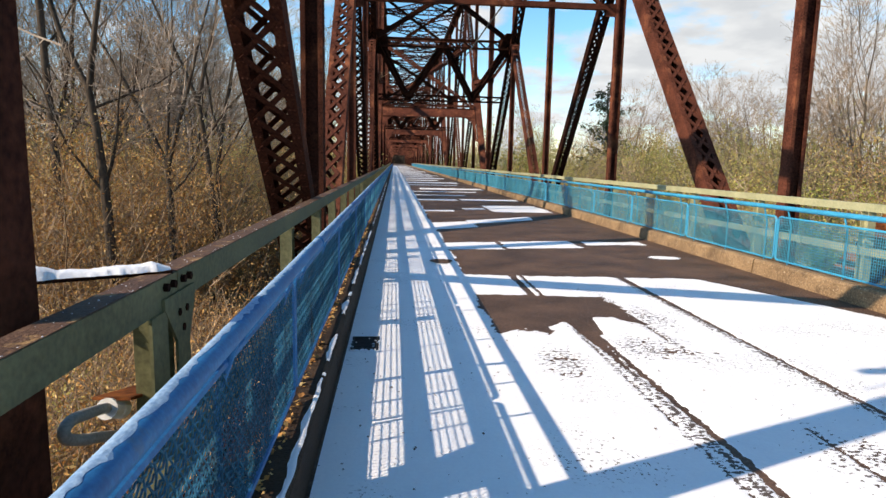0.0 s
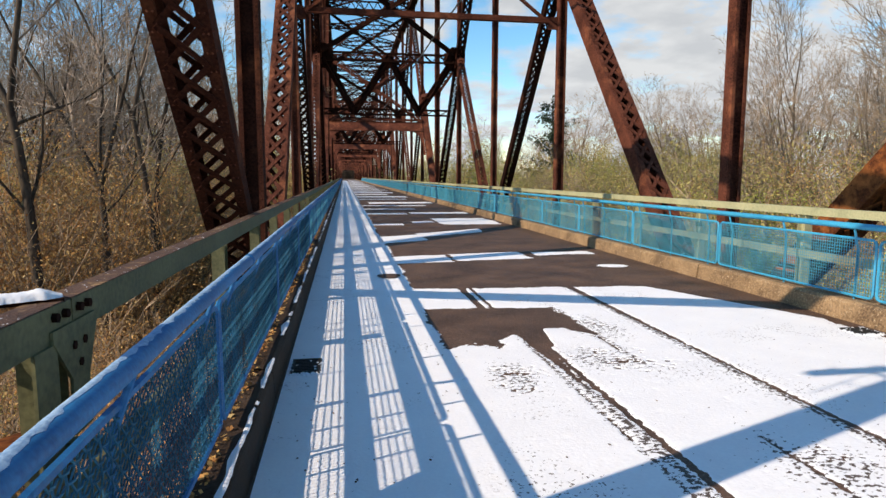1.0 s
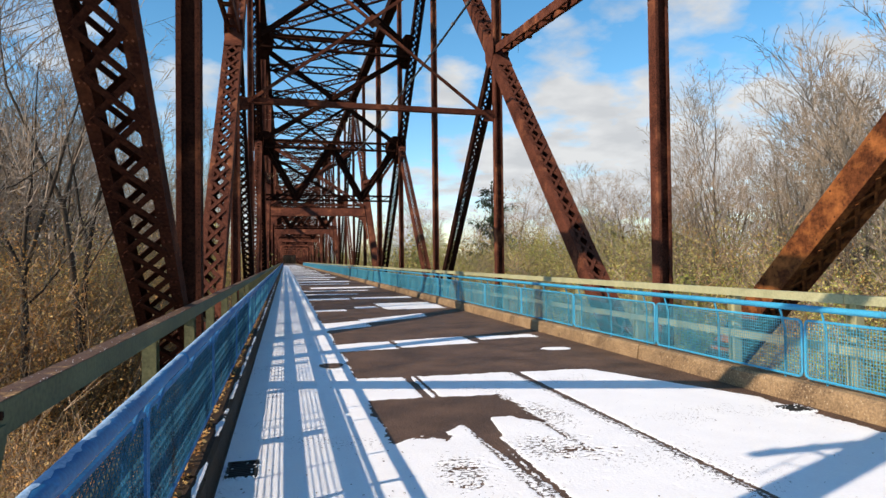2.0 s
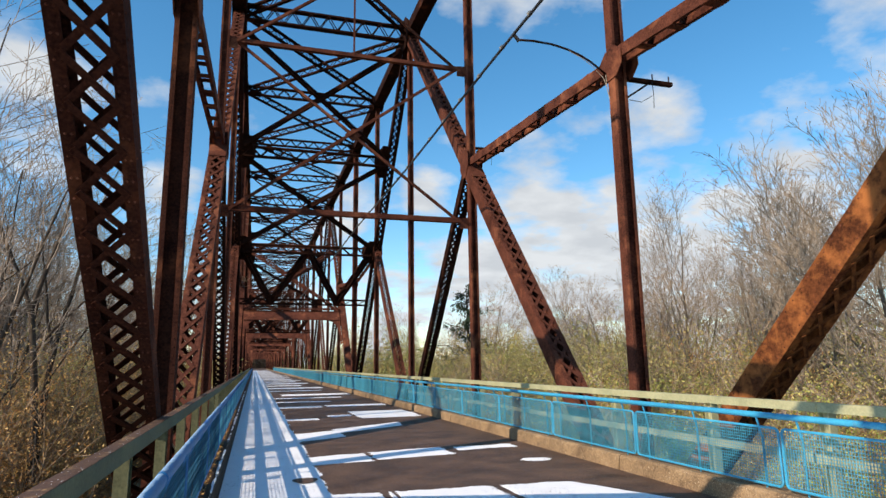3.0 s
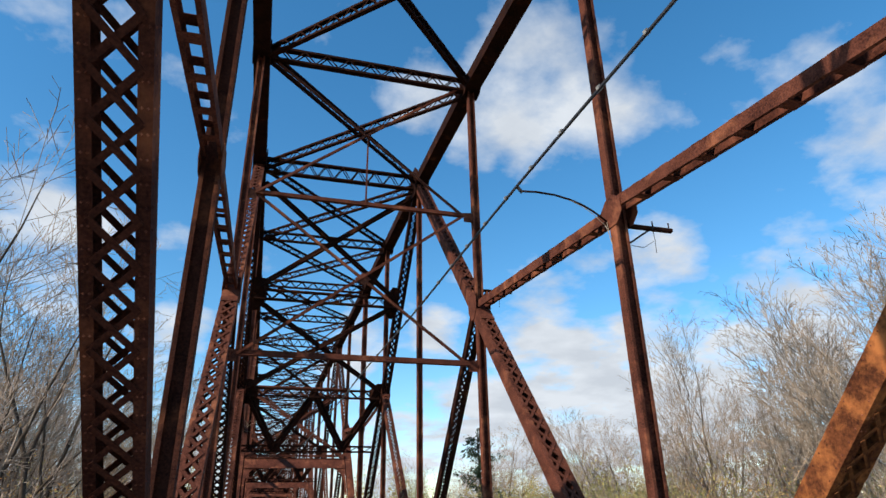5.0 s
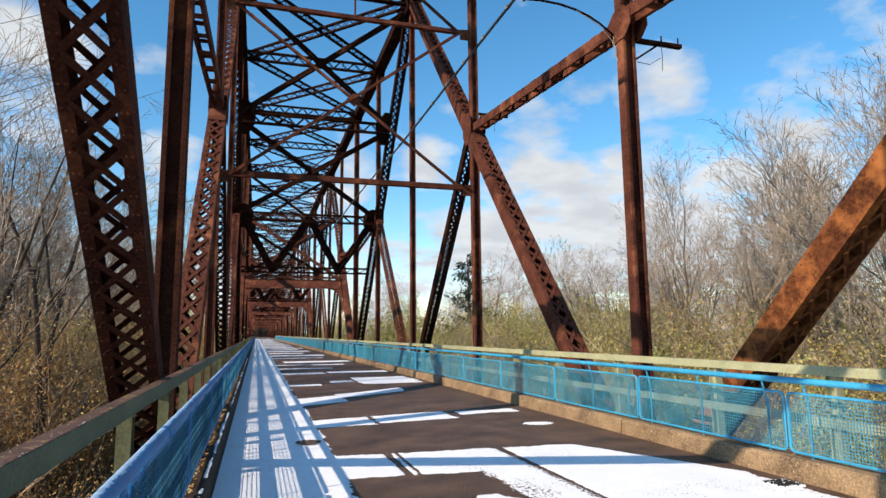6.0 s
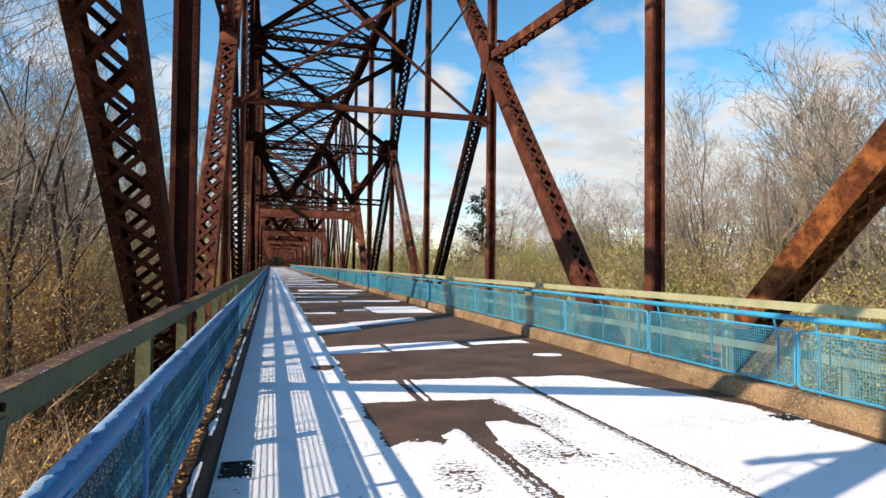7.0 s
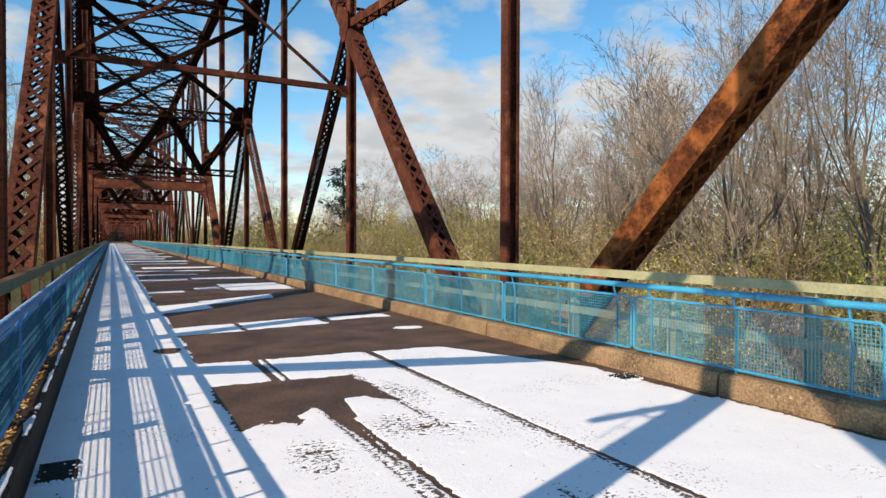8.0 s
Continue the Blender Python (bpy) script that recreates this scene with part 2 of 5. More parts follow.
TWIG_MID = material("brown_twigs", (0.18, 0.118, 0.075), (0.48, 0.345, 0.225), scale=3, fine=25, rough=(0.85, 0.98), bump=0, per_island=0.35, gloss=0.1)
GROUND = material("leaf_litter_ground", (0.10, 0.072, 0.045), (0.31, 0.235, 0.145), scale=0.4, fine=9, spot=(0.16, 0.16, 0.07), spot_at=(0.5, 0.7), spot_scale=0.15, rough=(0.9, 1.0), bump=0.8)


def snow_material():
    """White snow with patches of fine dark specks where grit shows through."""
    m = material("snow", (0.86, 0.87, 0.90), (0.94, 0.945, 0.955), scale=2.0, fine=45, rough=(0.55, 0.8), bump=0.25)
    n, l = m.node_tree.nodes, m.node_tree.links
    b = n["Principled BSDF"]
    base = b.inputs["Base Color"].links[0].from_socket
    tc = n.new("ShaderNodeTexCoord")

    def noise_range(scale, lo, hi, detail):
        t = n.new("ShaderNodeTexNoise")
        t.inputs["Scale"].default_value = scale
        t.inputs["Detail"].default_value = detail
        l.new(tc.outputs["Object"], t.inputs["Vector"])
        r = n.new("ShaderNodeMapRange")
        r.inputs["From Min"].default_value, r.inputs["From Max"].default_value = lo, hi
        l.new(t.outputs["Fac"], r.inputs["Value"])
        return r.outputs["Result"]

    def product(p, q):
        x = n.new("ShaderNodeMath")
        x.operation = "MULTIPLY"
        l.new(p, x.inputs[0])
        l.new(q, x.inputs[1])
        return x.outputs[0]
    sep = n.new("ShaderNodeSeparateXYZ")
    l.new(tc.outputs["Object"], sep.inputs[0])

    def math_node(op, p, q):
        x = n.new("ShaderNodeMath")
        x.operation = op
        for k, v in enumerate((p, q)):
            if isinstance(v, (int, float)):
                x.inputs[k].default_value = v
            else:
                l.new(v, x.inputs[k])
        return x.outputs[0]

    def ramp_of(v, lo, hi):
        r = n.new("ShaderNodeMapRange")
        r.inputs["From Min"].default_value, r.inputs["From Max"].default_value = lo, hi
        l.new(v, r.inputs["Value"])
        return r.outputs["Result"]

    def lane(x0, half, y0, y1):
        """1 along a line at x0, falling to 0 at half its width and past its ends."""
        d = math_node("ABSOLUTE", math_node("SUBTRACT", sep.outputs["X"], x0), 0)
        across = ramp_of(d, half, 0.0)
        along = math_node("MULTIPLY", ramp_of(sep.outputs["Y"], y0 - .5, y0 + .3), ramp_of(sep.outputs["Y"], y1 + .3, y1 - .3))
        return math_node("MULTIPLY", across, along)

    def spot(cx, cy, rx, ry):
        dx = math_node("DIVIDE", math_node("SUBTRACT", sep.outputs["X"], cx), rx)
        dy = math_node("DIVIDE", math_node("SUBTRACT", sep.outputs["Y"], cy), ry)
        q = math_node("ADD", math_node("MULTIPLY", dx, dx), math_node("MULTIPLY", dy, dy))
        return math_node("MULTIPLY", ramp_of(q, 1.6, 0.0), 0.72)
    wear = lane(2.33, 0.15, 1.2, 6.6)
    for piece in (lane(2.24, 0.06, 1.2, 6.4), lane(3.72, 0.12, 1.0, 9.7), lane(3.06, 0.11, 2.1, 4.0), lane(3.05, 0.10, 5.2, 7.8), spot(1.86, 5.2, .26, .5), spot(3.22, 6.7, .26, .6), spot(2.72, 5.6, .35, .4), spot(3.2, 3.4, .4, .4)):
        wear = math_node("MAXIMUM", wear, piece)
    fleck = n.new("ShaderNodeTexNoise")
    fleck.inputs["Scale"].default_value = 30
    fleck.inputs["Detail"].default_value = 3
    fleck.inputs["Roughness"].default_value = 0.6
    fmap = n.new("ShaderNodeMapping")
    fmap.inputs["Scale"].default_value = (0.75, 1.0, 1.0)
    l.new(tc.outputs["Object"], fmap.inputs["Vector"])
    l.new(fmap.outputs[0], fleck.inputs["Vector"])
    worn = ramp_of(math_node("ADD", fleck.outputs["Fac"], math_node("MULTIPLY", wear, 0.26)), 0.715, 0.735)
    clusters = math_node("MAXIMUM", worn, product(noise_range(0.9, 0.56, 0.66, 3), noise_range(42, 0.615, 0.645, 4)))
    lone = noise_range(15, 0.80, 0.81, 2)
    add = n.new("ShaderNodeMath")
    add.operation = "ADD"
    add.use_clamp = True
    l.new(clusters, add.inputs[0])
    l.new(lone, add.inputs[1])
    mix = n.new("ShaderNodeMixRGB")
    mix.inputs["Color2"].default_value = (0.085, 0.062, 0.05, 1)
    l.new(add.outputs[0], mix.inputs["Fac"])
    l.new(base, mix.inputs["Color1"])
    l.new(mix.outputs["Color"], b.inputs["Base Color"])
    return m


SNOW = snow_material()
CLEAN_SNOW = material("clean_snow", (0.78, 0.81, 0.86), (0.88, 0.90, 0.92), scale=4.0, fine=60, rough=(0.5, 0.8), bump=0.3)


def leaf_material(name, colours):
    m = bpy.data.materials.new(name)
    m.use_nodes = True
    n, l = m.node_tree.nodes, m.node_tree.links
    b = n["Principled BSDF"]
    geo = n.new("ShaderNodeNewGeometry")
    ramp = n.new("ShaderNodeValToRGB")
    e = ramp.color_ramp.elements
    e[0].color, e[1].color = (*colours[0], 1), (*colours[-1], 1)
    for i, c in enumerate(colours[1:-1]):
        q = e.new((i + 1) / (len(colours) - 1))
        q.color = (*c, 1)
    l.new(geo.outputs["Random Per Island"], ramp.inputs["Fac"])
    hs = n.new("ShaderNodeHueSaturation")
    info = n.new("ShaderNodeObjectInfo")
    mr = n.new("ShaderNodeMapRange")
    mr.inputs["To Min"].default_value, mr.inputs["To Max"].default_value = 0.7, 1.3
    l.new(info.outputs["Random"], mr.inputs["Value"])
    l.new(mr.outputs["Result"], hs.inputs["Value"])
    l.new(ramp.outputs["Color"], hs.inputs["Color"])
    l.new(hs.outputs["Color"], b.inputs["Base Color"])
    b.inputs["Roughness"].default_value = 0.75
    tr = n.new("ShaderNodeBsdfTranslucent")
    l.new(hs.outputs["Color"], tr.inputs["Color"])
    mixs = n.new("ShaderNodeMixShader")
    mixs.inputs["Fac"].default_value = 0.36
    l.new(b.outputs[0], mixs.inputs[1])
    l.new(tr.outputs[0], mixs.inputs[2])
    l.new(mixs.outputs[0], n["Material Output"].inputs["Surface"])
    return m


LEAF_BROWN = leaf_material("brown_leaves", [(0.28, 0.12, 0.04), (0.62, 0.30, 0.09), (0.75, 0.44, 0.15), (0.86, 0.61, 0.27)])
LEAF_OLIVE = leaf_material("olive_leaves", [(0.27, 0.24, 0.075), (0.52, 0.45, 0.14), (0.66, 0.56, 0.19), (0.48, 0.33, 0.12)])
LEAF_GREEN = leaf_material("green_leaves", [(0.18, 0.22, 0.05), (0.38, 0.42, 0.09), (0.56, 0.54, 0.13)])
# Much darker than the other leaves, to darken the gap at the bridge's end.
LEAF_DUSK = leaf_material("dark_end_leaves", [(0.05, 0.034, 0.024), (0.08, 0.058, 0.042), (0.12, 0.09, 0.065)])
LEAF_DARK = leaf_material("dark_green_leaves", [(0.02, 0.05, 0.025), (0.04, 0.08, 0.04), (0.06, 0.10, 0.05)])


# ---------------------------------------------------------------- mesh tools
class Mesh:
    """Vertices and faces gathered piece by piece, then linked as one mesh."""

    def __init__(self):
        self.v, self.f = [], []

    def box(self, p0, p1, across, half_a, half_b, off_a=0.0, off_b=0.0):
        """A bar from p0 to p1: half_a along 'across', half_b at right angles to it."""
        p0, p1, a = Vector(p0), Vector(p1), Vector(across)
        d = (p1 - p0).normalized()
        a = (a - d * a.dot(d)).normalized()
        b = d.cross(a)
        i = len(self.v)
        for p in (p0, p1):
            for s, t in ((-1, -1), (1, -1), (1, 1), (-1, 1)):
                self.v.append(p + a * (off_a + s * half_a) + b * (off_b + t * half_b))
        self.f += [(i, i + 3, i + 2, i + 1), (i + 4, i + 5, i + 6, i + 7)]
        for k in range(4):
            j = (k + 1) % 4
            self.f.append((i + k, i + j, i + 4 + j, i + 4 + k))
        return self

    def block(self, lo, hi):
        (x0, y0, z0), (x1, y1, z1) = lo, hi
        return self.box(((x0 + x1) / 2, y0, (z0 + z1) / 2), ((x0 + x1) / 2, y1, (z0 + z1) / 2), (1, 0, 0), (x1 - x0) / 2, (z1 - z0) / 2)

    def tube(self, points, radii, sides=6, caps=True):
        pts = [Vector(p) for p in points]
        if not isinstance(radii, (list, tuple)):
            radii = [radii] * len(pts)
        i0 = len(self.v)
        a = None
        for k, p in enumerate(pts):
            d = (pts[min(k + 1, len(pts) - 1)] - pts[max(k - 1, 0)]).normalized()
            if a is None:
                a = d.orthogonal().normalized()
            else:
                a = (a - d * a.dot(d)).normalized()
            b = d.cross(a)
            for s in range(sides):
                w = 2 * math.pi * s / sides
                self.v.append(p + (a * math.cos(w) + b * math.sin(w)) * radii[k])
        for k in range(len(pts) - 1):
            for s in range(sides):
                t = (s + 1) % sides
                self.f.append((i0 + k * sides + s, i0 + k * sides + t, i0 + (k + 1) * sides + t, i0 + (k + 1) * sides + s))
        if caps:
            self.f.append(tuple(i0 + s for s in reversed(range(sides))))
            self.f.append(tuple(i0 + (len(pts) - 1) * sides + s for s in range(sides)))
        return self

    def extrude(self, p0, p1, across, profile):
        """A closed profile of (a, b) offsets drawn from p0 to p1: one connected piece."""
        p0, p1, a = Vector(p0), Vector(p1), Vector(across)
        d = (p1 - p0).normalized()
        a = (a - d * a.dot(d)).normalized()
        b = d.cross(a)
        i, n = len(self.v), len(profile)
        for p in (p0, p1):
            for s, t in profile:
                self.v.append(p + a * s + b * t)
        area = sum(profile[k][0] * profile[(k + 1) % n][1] - profile[(k + 1) % n][0] * profile[k][1] for k in range(n))
        order = range(n) if area > 0 else range(n - 1, -1, -1)
        o = list(order)
        self.f += [tuple(i + k for k in reversed(o)), tuple(i + n + k for k in o)]
        for q in range(n):
            k, j = o[q], o[(q + 1) % n]
            self.f.append((i + k, i + j, i + n + j, i + n + k))
        return self

    def plate(self, outline, axis, half):
        """A flat plate: outline points, thickened by half both ways along axis."""
        a = Vector(axis) * half
        i, n = len(self.v), len(outline)
        for s in (-1, 1):
            for p in outline:
                self.v.append(Vector(p) + a * s)
        self.f += [tuple(i + k for k in reversed(range(n))), tuple(i + n + k for k in range(n))]
        for k in range(n):
            j = (k + 1) % n
            self.f.append((i + k, i + j, i + n + j, i + n + k))
        return self

    def data(self, name, mat, smooth=False):
        me = bpy.data.meshes.new(name)
        me.from_pydata([tuple(p) for p in self.v], [], self.f)
        me.materials.append(mat)
        if smooth:
            me.polygons.foreach_set("use_smooth", [True] * len(me.polygons))
        me.update()
        return me


def thing(name, at, label, category, group="", kind=""):
    ob = new(name)
    ob.empty_display_size = 0.2
    ob.location = at
    return tagged(ob, label, category, group, kind)


def part(name, bm, mat, parent, label="", smooth=False, kind=""):
    """Links the mesh (in world places) as one object under its thing or part."""
    me = bm if isinstance(bm, bpy.types.Mesh) else bm.data(name, mat, smooth)
    ob = new(name, me)
    ob.parent = parent
    if parent.parent is None:
        ob.matrix_parent_inverse = Matrix.Translation(-parent.location)
    return tagged(ob, label, kind=kind)


def solo(name, bm, mat, label, category, group="", kind="", smooth=False):
    return tagged(new(name, bm.data(name, mat, smooth)), label, category, group, kind)


def value_noise(x, y, cell, seed):
    """Smooth 0..1 noise on arrays."""
    gx, gy = x / cell, y / cell
    ix, iy = np.floor(gx).astype(np.int64), np.floor(gy).astype(np.int64)
    fx, fy = gx - ix, gy - iy
    fx, fy = fx * fx * (3 - 2 * fx), fy * fy * (3 - 2 * fy)

    def h(a, b):
        n = (a * 374761393 + b * 668265263 + seed * 2147483647) & 0xFFFFFFFF
        n = ((n ^ (n >> 13)) * 1274126177) & 0xFFFFFFFF
        return ((n ^ (n >> 16)) & 0xFFFF) / 65535.0
    return (h(ix, iy) * (1 - fx) + h(ix + 1, iy) * fx) * (1 - fy) + (h(ix, iy + 1) * (1 - fx) + h(ix + 1, iy + 1) * fx) * fy


def fbm(x, y, cell, seed, octaves=4):
    total, amp, norm = 0, 1.0, 0.0
    for o in range(octaves):
        total = total + amp * value_noise(x, y, cell / 2 ** o, seed + o)
        norm += amp
        amp *= 0.55
    return total / norm


# ---------------------------------------------------------------- plan
ROAD_W = 6.1
XA = (1, 0, 0)
PANEL = 9.008
Y1 = 11.31
X_RIGHT, X_LEFT = 7.62, -0.94
Z_LOW = -1.25
Y_NEAR, Y_FAR = -16.0, 420.0
FENCE_BASE = 0.262
FENCE_L = 2.86


def ky(k):
    return 10.93 if k == 1 else Y1 + PANEL * (k - 1)


def top(k):
    """Height of the top chord at panel point k."""
    return 18.82 if k >= 3 else 18.60 if k == 2 else 18.60 - 0.65 * (2 - k) if k >= 0 else 17.30 + 1.2 * k


# ---------------------------------------------------------------- deck
deck = Mesh()
deck.block((-0.45, Y_NEAR, -0.28), (ROAD_W + 0.45, Y_FAR, 0.0))
solo("road", deck, ASPHALT, "dark wet asphalt bridge deck between concrete kerbs", "road", kind="structure")


def melt(x, y):
    """Signed field over the deck: above 0 snow lies, below 0 the asphalt is bare."""
    y = np.where(y < 12.0, 1.07 * y - 0.58, 12.26 + 0.97 * (y - 12.0)) + 0.0097 * x * np.minimum(y, 12.0)
    rag = fbm(x, y, 0.35, 5) - 0.5
    fine = fbm(x, y, 0.045, 9, 2) - 0.5
    wide = fbm(x, y, 1.6, 2) - 0.5

    def rect(x0, x1, y0, y1):
        return np.minimum(np.minimum(x - x0, x1 - x), np.minimum(y - y0, y1 - y))

    lower = np.interp(x, [1.4, 1.95, 2.1, 2.2, 2.27, 2.33, 2.48, 2.58, 2.8, 3.05], [6.0, 6.06, 6.3, 6.5, 6.3, 5.8, 5.9, 6.65, 6.78, 6.5]) + 0.35 * rag + 0.2 * wide
    bare = rect(1.45, 3.05, lower, 7.93)
    low_edge = 9.42 - np.maximum(0, x - 4.9) * 2.4
    far = np.minimum(x - 1.47, y - low_edge)
    far = np.minimum(far, 1.0)
    strips = [(12.75, .25, .5, 1.3, 2.55), (12.8, .25, .5, 2.65, 4.2), (13.2, .15, .22, 4.45, 5.7), (16.5, .6, .8, 1.3, 2.6), (16.9, .75, .5, 2.5, 4.6),
              (21.4, .1, .3, 1.3, 2.5), (22.0, .3, .35, 2.9, 3.7), (22.6, 0.1, 1.5, 3.8, 5.9), (27.3, .1, .45, 1.3, 3.2), (27.5, .1, .5, 3.4, 6.0),
              (31.0, .05, .3, 1.3, 4.0), (34.5, .05, .35, 1.4, 5.0), (38.0, .1, .9, 2.0, 5.9), (44.0, .1, .5, 1.4, 5.0), (49.0, .1, 1.2, 1.4, 5.5)]
    for i in range(40):
        strips.append((55.0 + 6.2 * i, 0.05, 1.0 + 0.8 * ((i * 37) % 10) / 10, 1.3, 4.4 + (i * 13 % 5) / 3))
    for y0, sl, hw, x0, x1 in strips:
        c = y0 + sl * (x - 1.5)
        keep = np.minimum(hw - np.abs(y - c), np.minimum(x - x0, x1 - x) * 1.0)
        far = np.minimum(far, -keep)
    far = np.minimum(far, ((x - 5.35) / 0.28) ** 2 * 0.12 + ((y - 11.75) / 0.22) ** 2 * 0.12 - 0.12 + 0.02)
    bare = np.maximum(bare, far)
    # along the right kerb
    bare = np.maximum(bare, x - 6.02 + 0.1 * (y > 5))
    s = -bare + rag * 0.15 + wide * 0.05 + fine * 0.07
    # joints in the slab where the snow has sunk
    def line(at, half, y0, y1):
        d = half - np.abs(x - at - 0.02 * wide)
        return np.where((y > y0) & (y < y1), d, -1.0)
    joints = np.maximum(line(2.24, -0.002, 1.5, 6.4), line(2.41, 0.027, 1.5, 6.6))
    joints = np.maximum(joints, line(2.34, 0.10 * np.clip((y - 4.7) / 1.6, 0, 1), 4.8, 6.6))
    joints = np.maximum(joints, np.maximum(line(2.17, 0.05, 7.8, 9.6), line(2.3, 0.025, 7.8, 9.6)))
    joints = np.maximum(joints, np.maximum(line(3.775, 0.024 + 0.03 * np.clip((y - 6.0) / 3.0, 0, 1), 1.0, 9.7), line(3.63, -0.006, 1.0, 9.7)))
    joints = np.maximum(joints, np.maximum(line(3.06, 0.012, 2.3, 3.7), line(3.04, 0.010, 5.8, 6.9)))
    s = np.minimum(s, -joints * 3.0 + fine * 0.13 + rag * 0.04)
    # worn flecks
    def worn(cx, cy, rx, ry):
        return np.exp(-(((x - cx) / rx) ** 2 + ((y - cy) / ry) ** 2))
    wear = worn(1.9, 5.0, 0.35, 0.5) + 0.9 * worn(3.1, 6.9, 0.35, 0.9) + 0.8 * worn(2.75, 5.6, 0.6, 0.5) + 0.8 * worn(3.2, 3.4, 0.5, 0.5) + 0.5 * worn(3.4, 5.2, 0.8, 0.5)
    speck = fbm(x * 0.6, y, 0.032, 21, 2) * 0.62 + fbm(x, y, 0.2, 23, 2) * 0.38
    s = np.minimum(s, (0.99 - speck - 0.40 * np.minimum(wear, 1.0)) * 1.2)
    s = np.minimum(s, (0.95 - fbm(x, y, 0.05, 31, 2)) * 0.5)
    return s


def snow_sheet(x0, x1, y0, y1, nx, ny):
    xs, ys = np.linspace(x0, x1, nx), np.linspace(y0, y1, ny)
    gx, gy = np.meshgrid(xs, ys)
    s = melt(gx, gy)
    z = 0.0025 + 0.0035 * np.tanh(s * 16) - 0.012 * np.maximum(0, -s * 6) + 0.0016 * (fbm(gx, gy, 0.16, 40, 2) - 0.5) * (s > 0.05)
    z = np.where(s < 0, z - 0.0028, z)
    z = np.maximum(z, -0.02)
    v = np.stack([gx, gy, z], -1).reshape(-1, 3)
    idx = np.arange(nx * ny).reshape(ny, nx)
    q = np.stack([idx[:-1, :-1], idx[:-1, 1:], idx[1:, 1:], idx[1:, :-1]], -1).reshape(-1, 4)
    keep = (z.reshape(-1)[q] > -0.006).any(1)
    q = q[keep]
    used = np.unique(q)
    remap = np.full(nx * ny, -1)
    remap[used] = np.arange(len(used))
    me = bpy.data.meshes.new("snow")
    v, q = v[used], remap[q]
    me.vertices.add(len(v))
    me.vertices.foreach_set("co", v.ravel())
    me.loops.add(len(q) * 4)
    me.loops.foreach_set("vertex_index", q.ravel())
    me.polygons.add(len(q))
    me.polygons.foreach_set("loop_start", np.arange(len(q)) * 4)
    me.polygons.foreach_set("use_smooth", np.ones(len(q), bool))
    me.update(calc_edges=True)
    me.materials.append(SNOW)
    return tagged(new("snow", me), "thin white snow lying on the bridge deck", "snow", kind="stuff")


snow_sheet(0.02, ROAD_W - 0.01, 2.2, 8.6, 480, 500)
snow_sheet(0.02, ROAD_W - 0.01, 8.6, 14.0, 260, 230)
snow_sheet(0.02, ROAD_W - 0.01, 1.0, 2.2, 120, 24)
snow_sheet(0.02, ROAD_W - 0.01, 14.0, 40.0, 160, 320)
snow_sheet(0.02, ROAD_W - 0.01, 40.0, 240.0, 80, 800)
snow_sheet(0.02, ROAD_W - 0.01, -12.0, 1.0, 80, 160)

# kerbs, cast in lengths; the left one is coloured darker for its shade
for side, x0, x1 in (("left", -0.38, 0.0), ("right", ROAD_W, ROAD_W + 0.38)):
    kerb = tagged(new("kerb_" + side), "brown pebbled concrete kerb along the deck edge" if side == "right" else "concrete kerb coloured dark for the shade of the fence", "kerb", kind="structure")
    face = x1 if side == "left" else x0
    back = x0 if side == "left" else x1
    s = 1 if side == "left" else -1
    me = Mesh()
    c = 0.03
    prof = [(back, 0), (face, 0), (face - s * 0.015, FENCE_BASE - 0.03 - c), (face - s * 0.045, FENCE_BASE - 0.03), (back, FENCE_BASE - 0.03)]
    L = PANEL / 2 - 0.03
    n = 12
    rings = []
    rng = random.Random(4)
    for j in range(n + 1):
        for px, pz in prof:
            me.v.append(Vector((px + rng.uniform(-.004, .004), j * L / n, max(pz, 0) + (rng.uniform(-.006, .004) if pz > .1 else 0))))
    for j in range(n):
        for a in range(5):
            b = (a + 1) % 5
            me.f.append((j * 5 + a, j * 5 + b, j * 5 + 5 + b, j * 5 + 5 + a))
    me.f.append((4, 3, 2, 1, 0))
    me.f.append(tuple(n * 5 + a for a in range(5)))
    data = me.data("kerb_block", CONCRETE if side == "right" else SHADED_CONCRETE)
    y = -13.0
    while y < 330:
        ob = new("kerb_block", data)
        ob.parent = kerb
        ob.location = (0, y, 0)
        y += PANEL / 2


# ---------------------------------------------------------------- blue fence
def wire_mesh(x, length, z0, z1, pitch=0.036, r=0.0027):
    m = Mesh()
    n = int(length / pitch)
    for i in range(1, n):
        y = i * length / n
        m.box((x - 0.002, y, z0), (x - 0.002, y, z1), (1, 0, 0), r, r)
    n = int((z1 - z0) / pitch)
    for i in range(1, n):
        z = z0 + i * (z1 - z0) / n
        m.box((x + 0.003, 0, z), (x + 0.003, length, z), (1, 0, 0), r, r)
    return m.data("wire_mesh", WIRE)


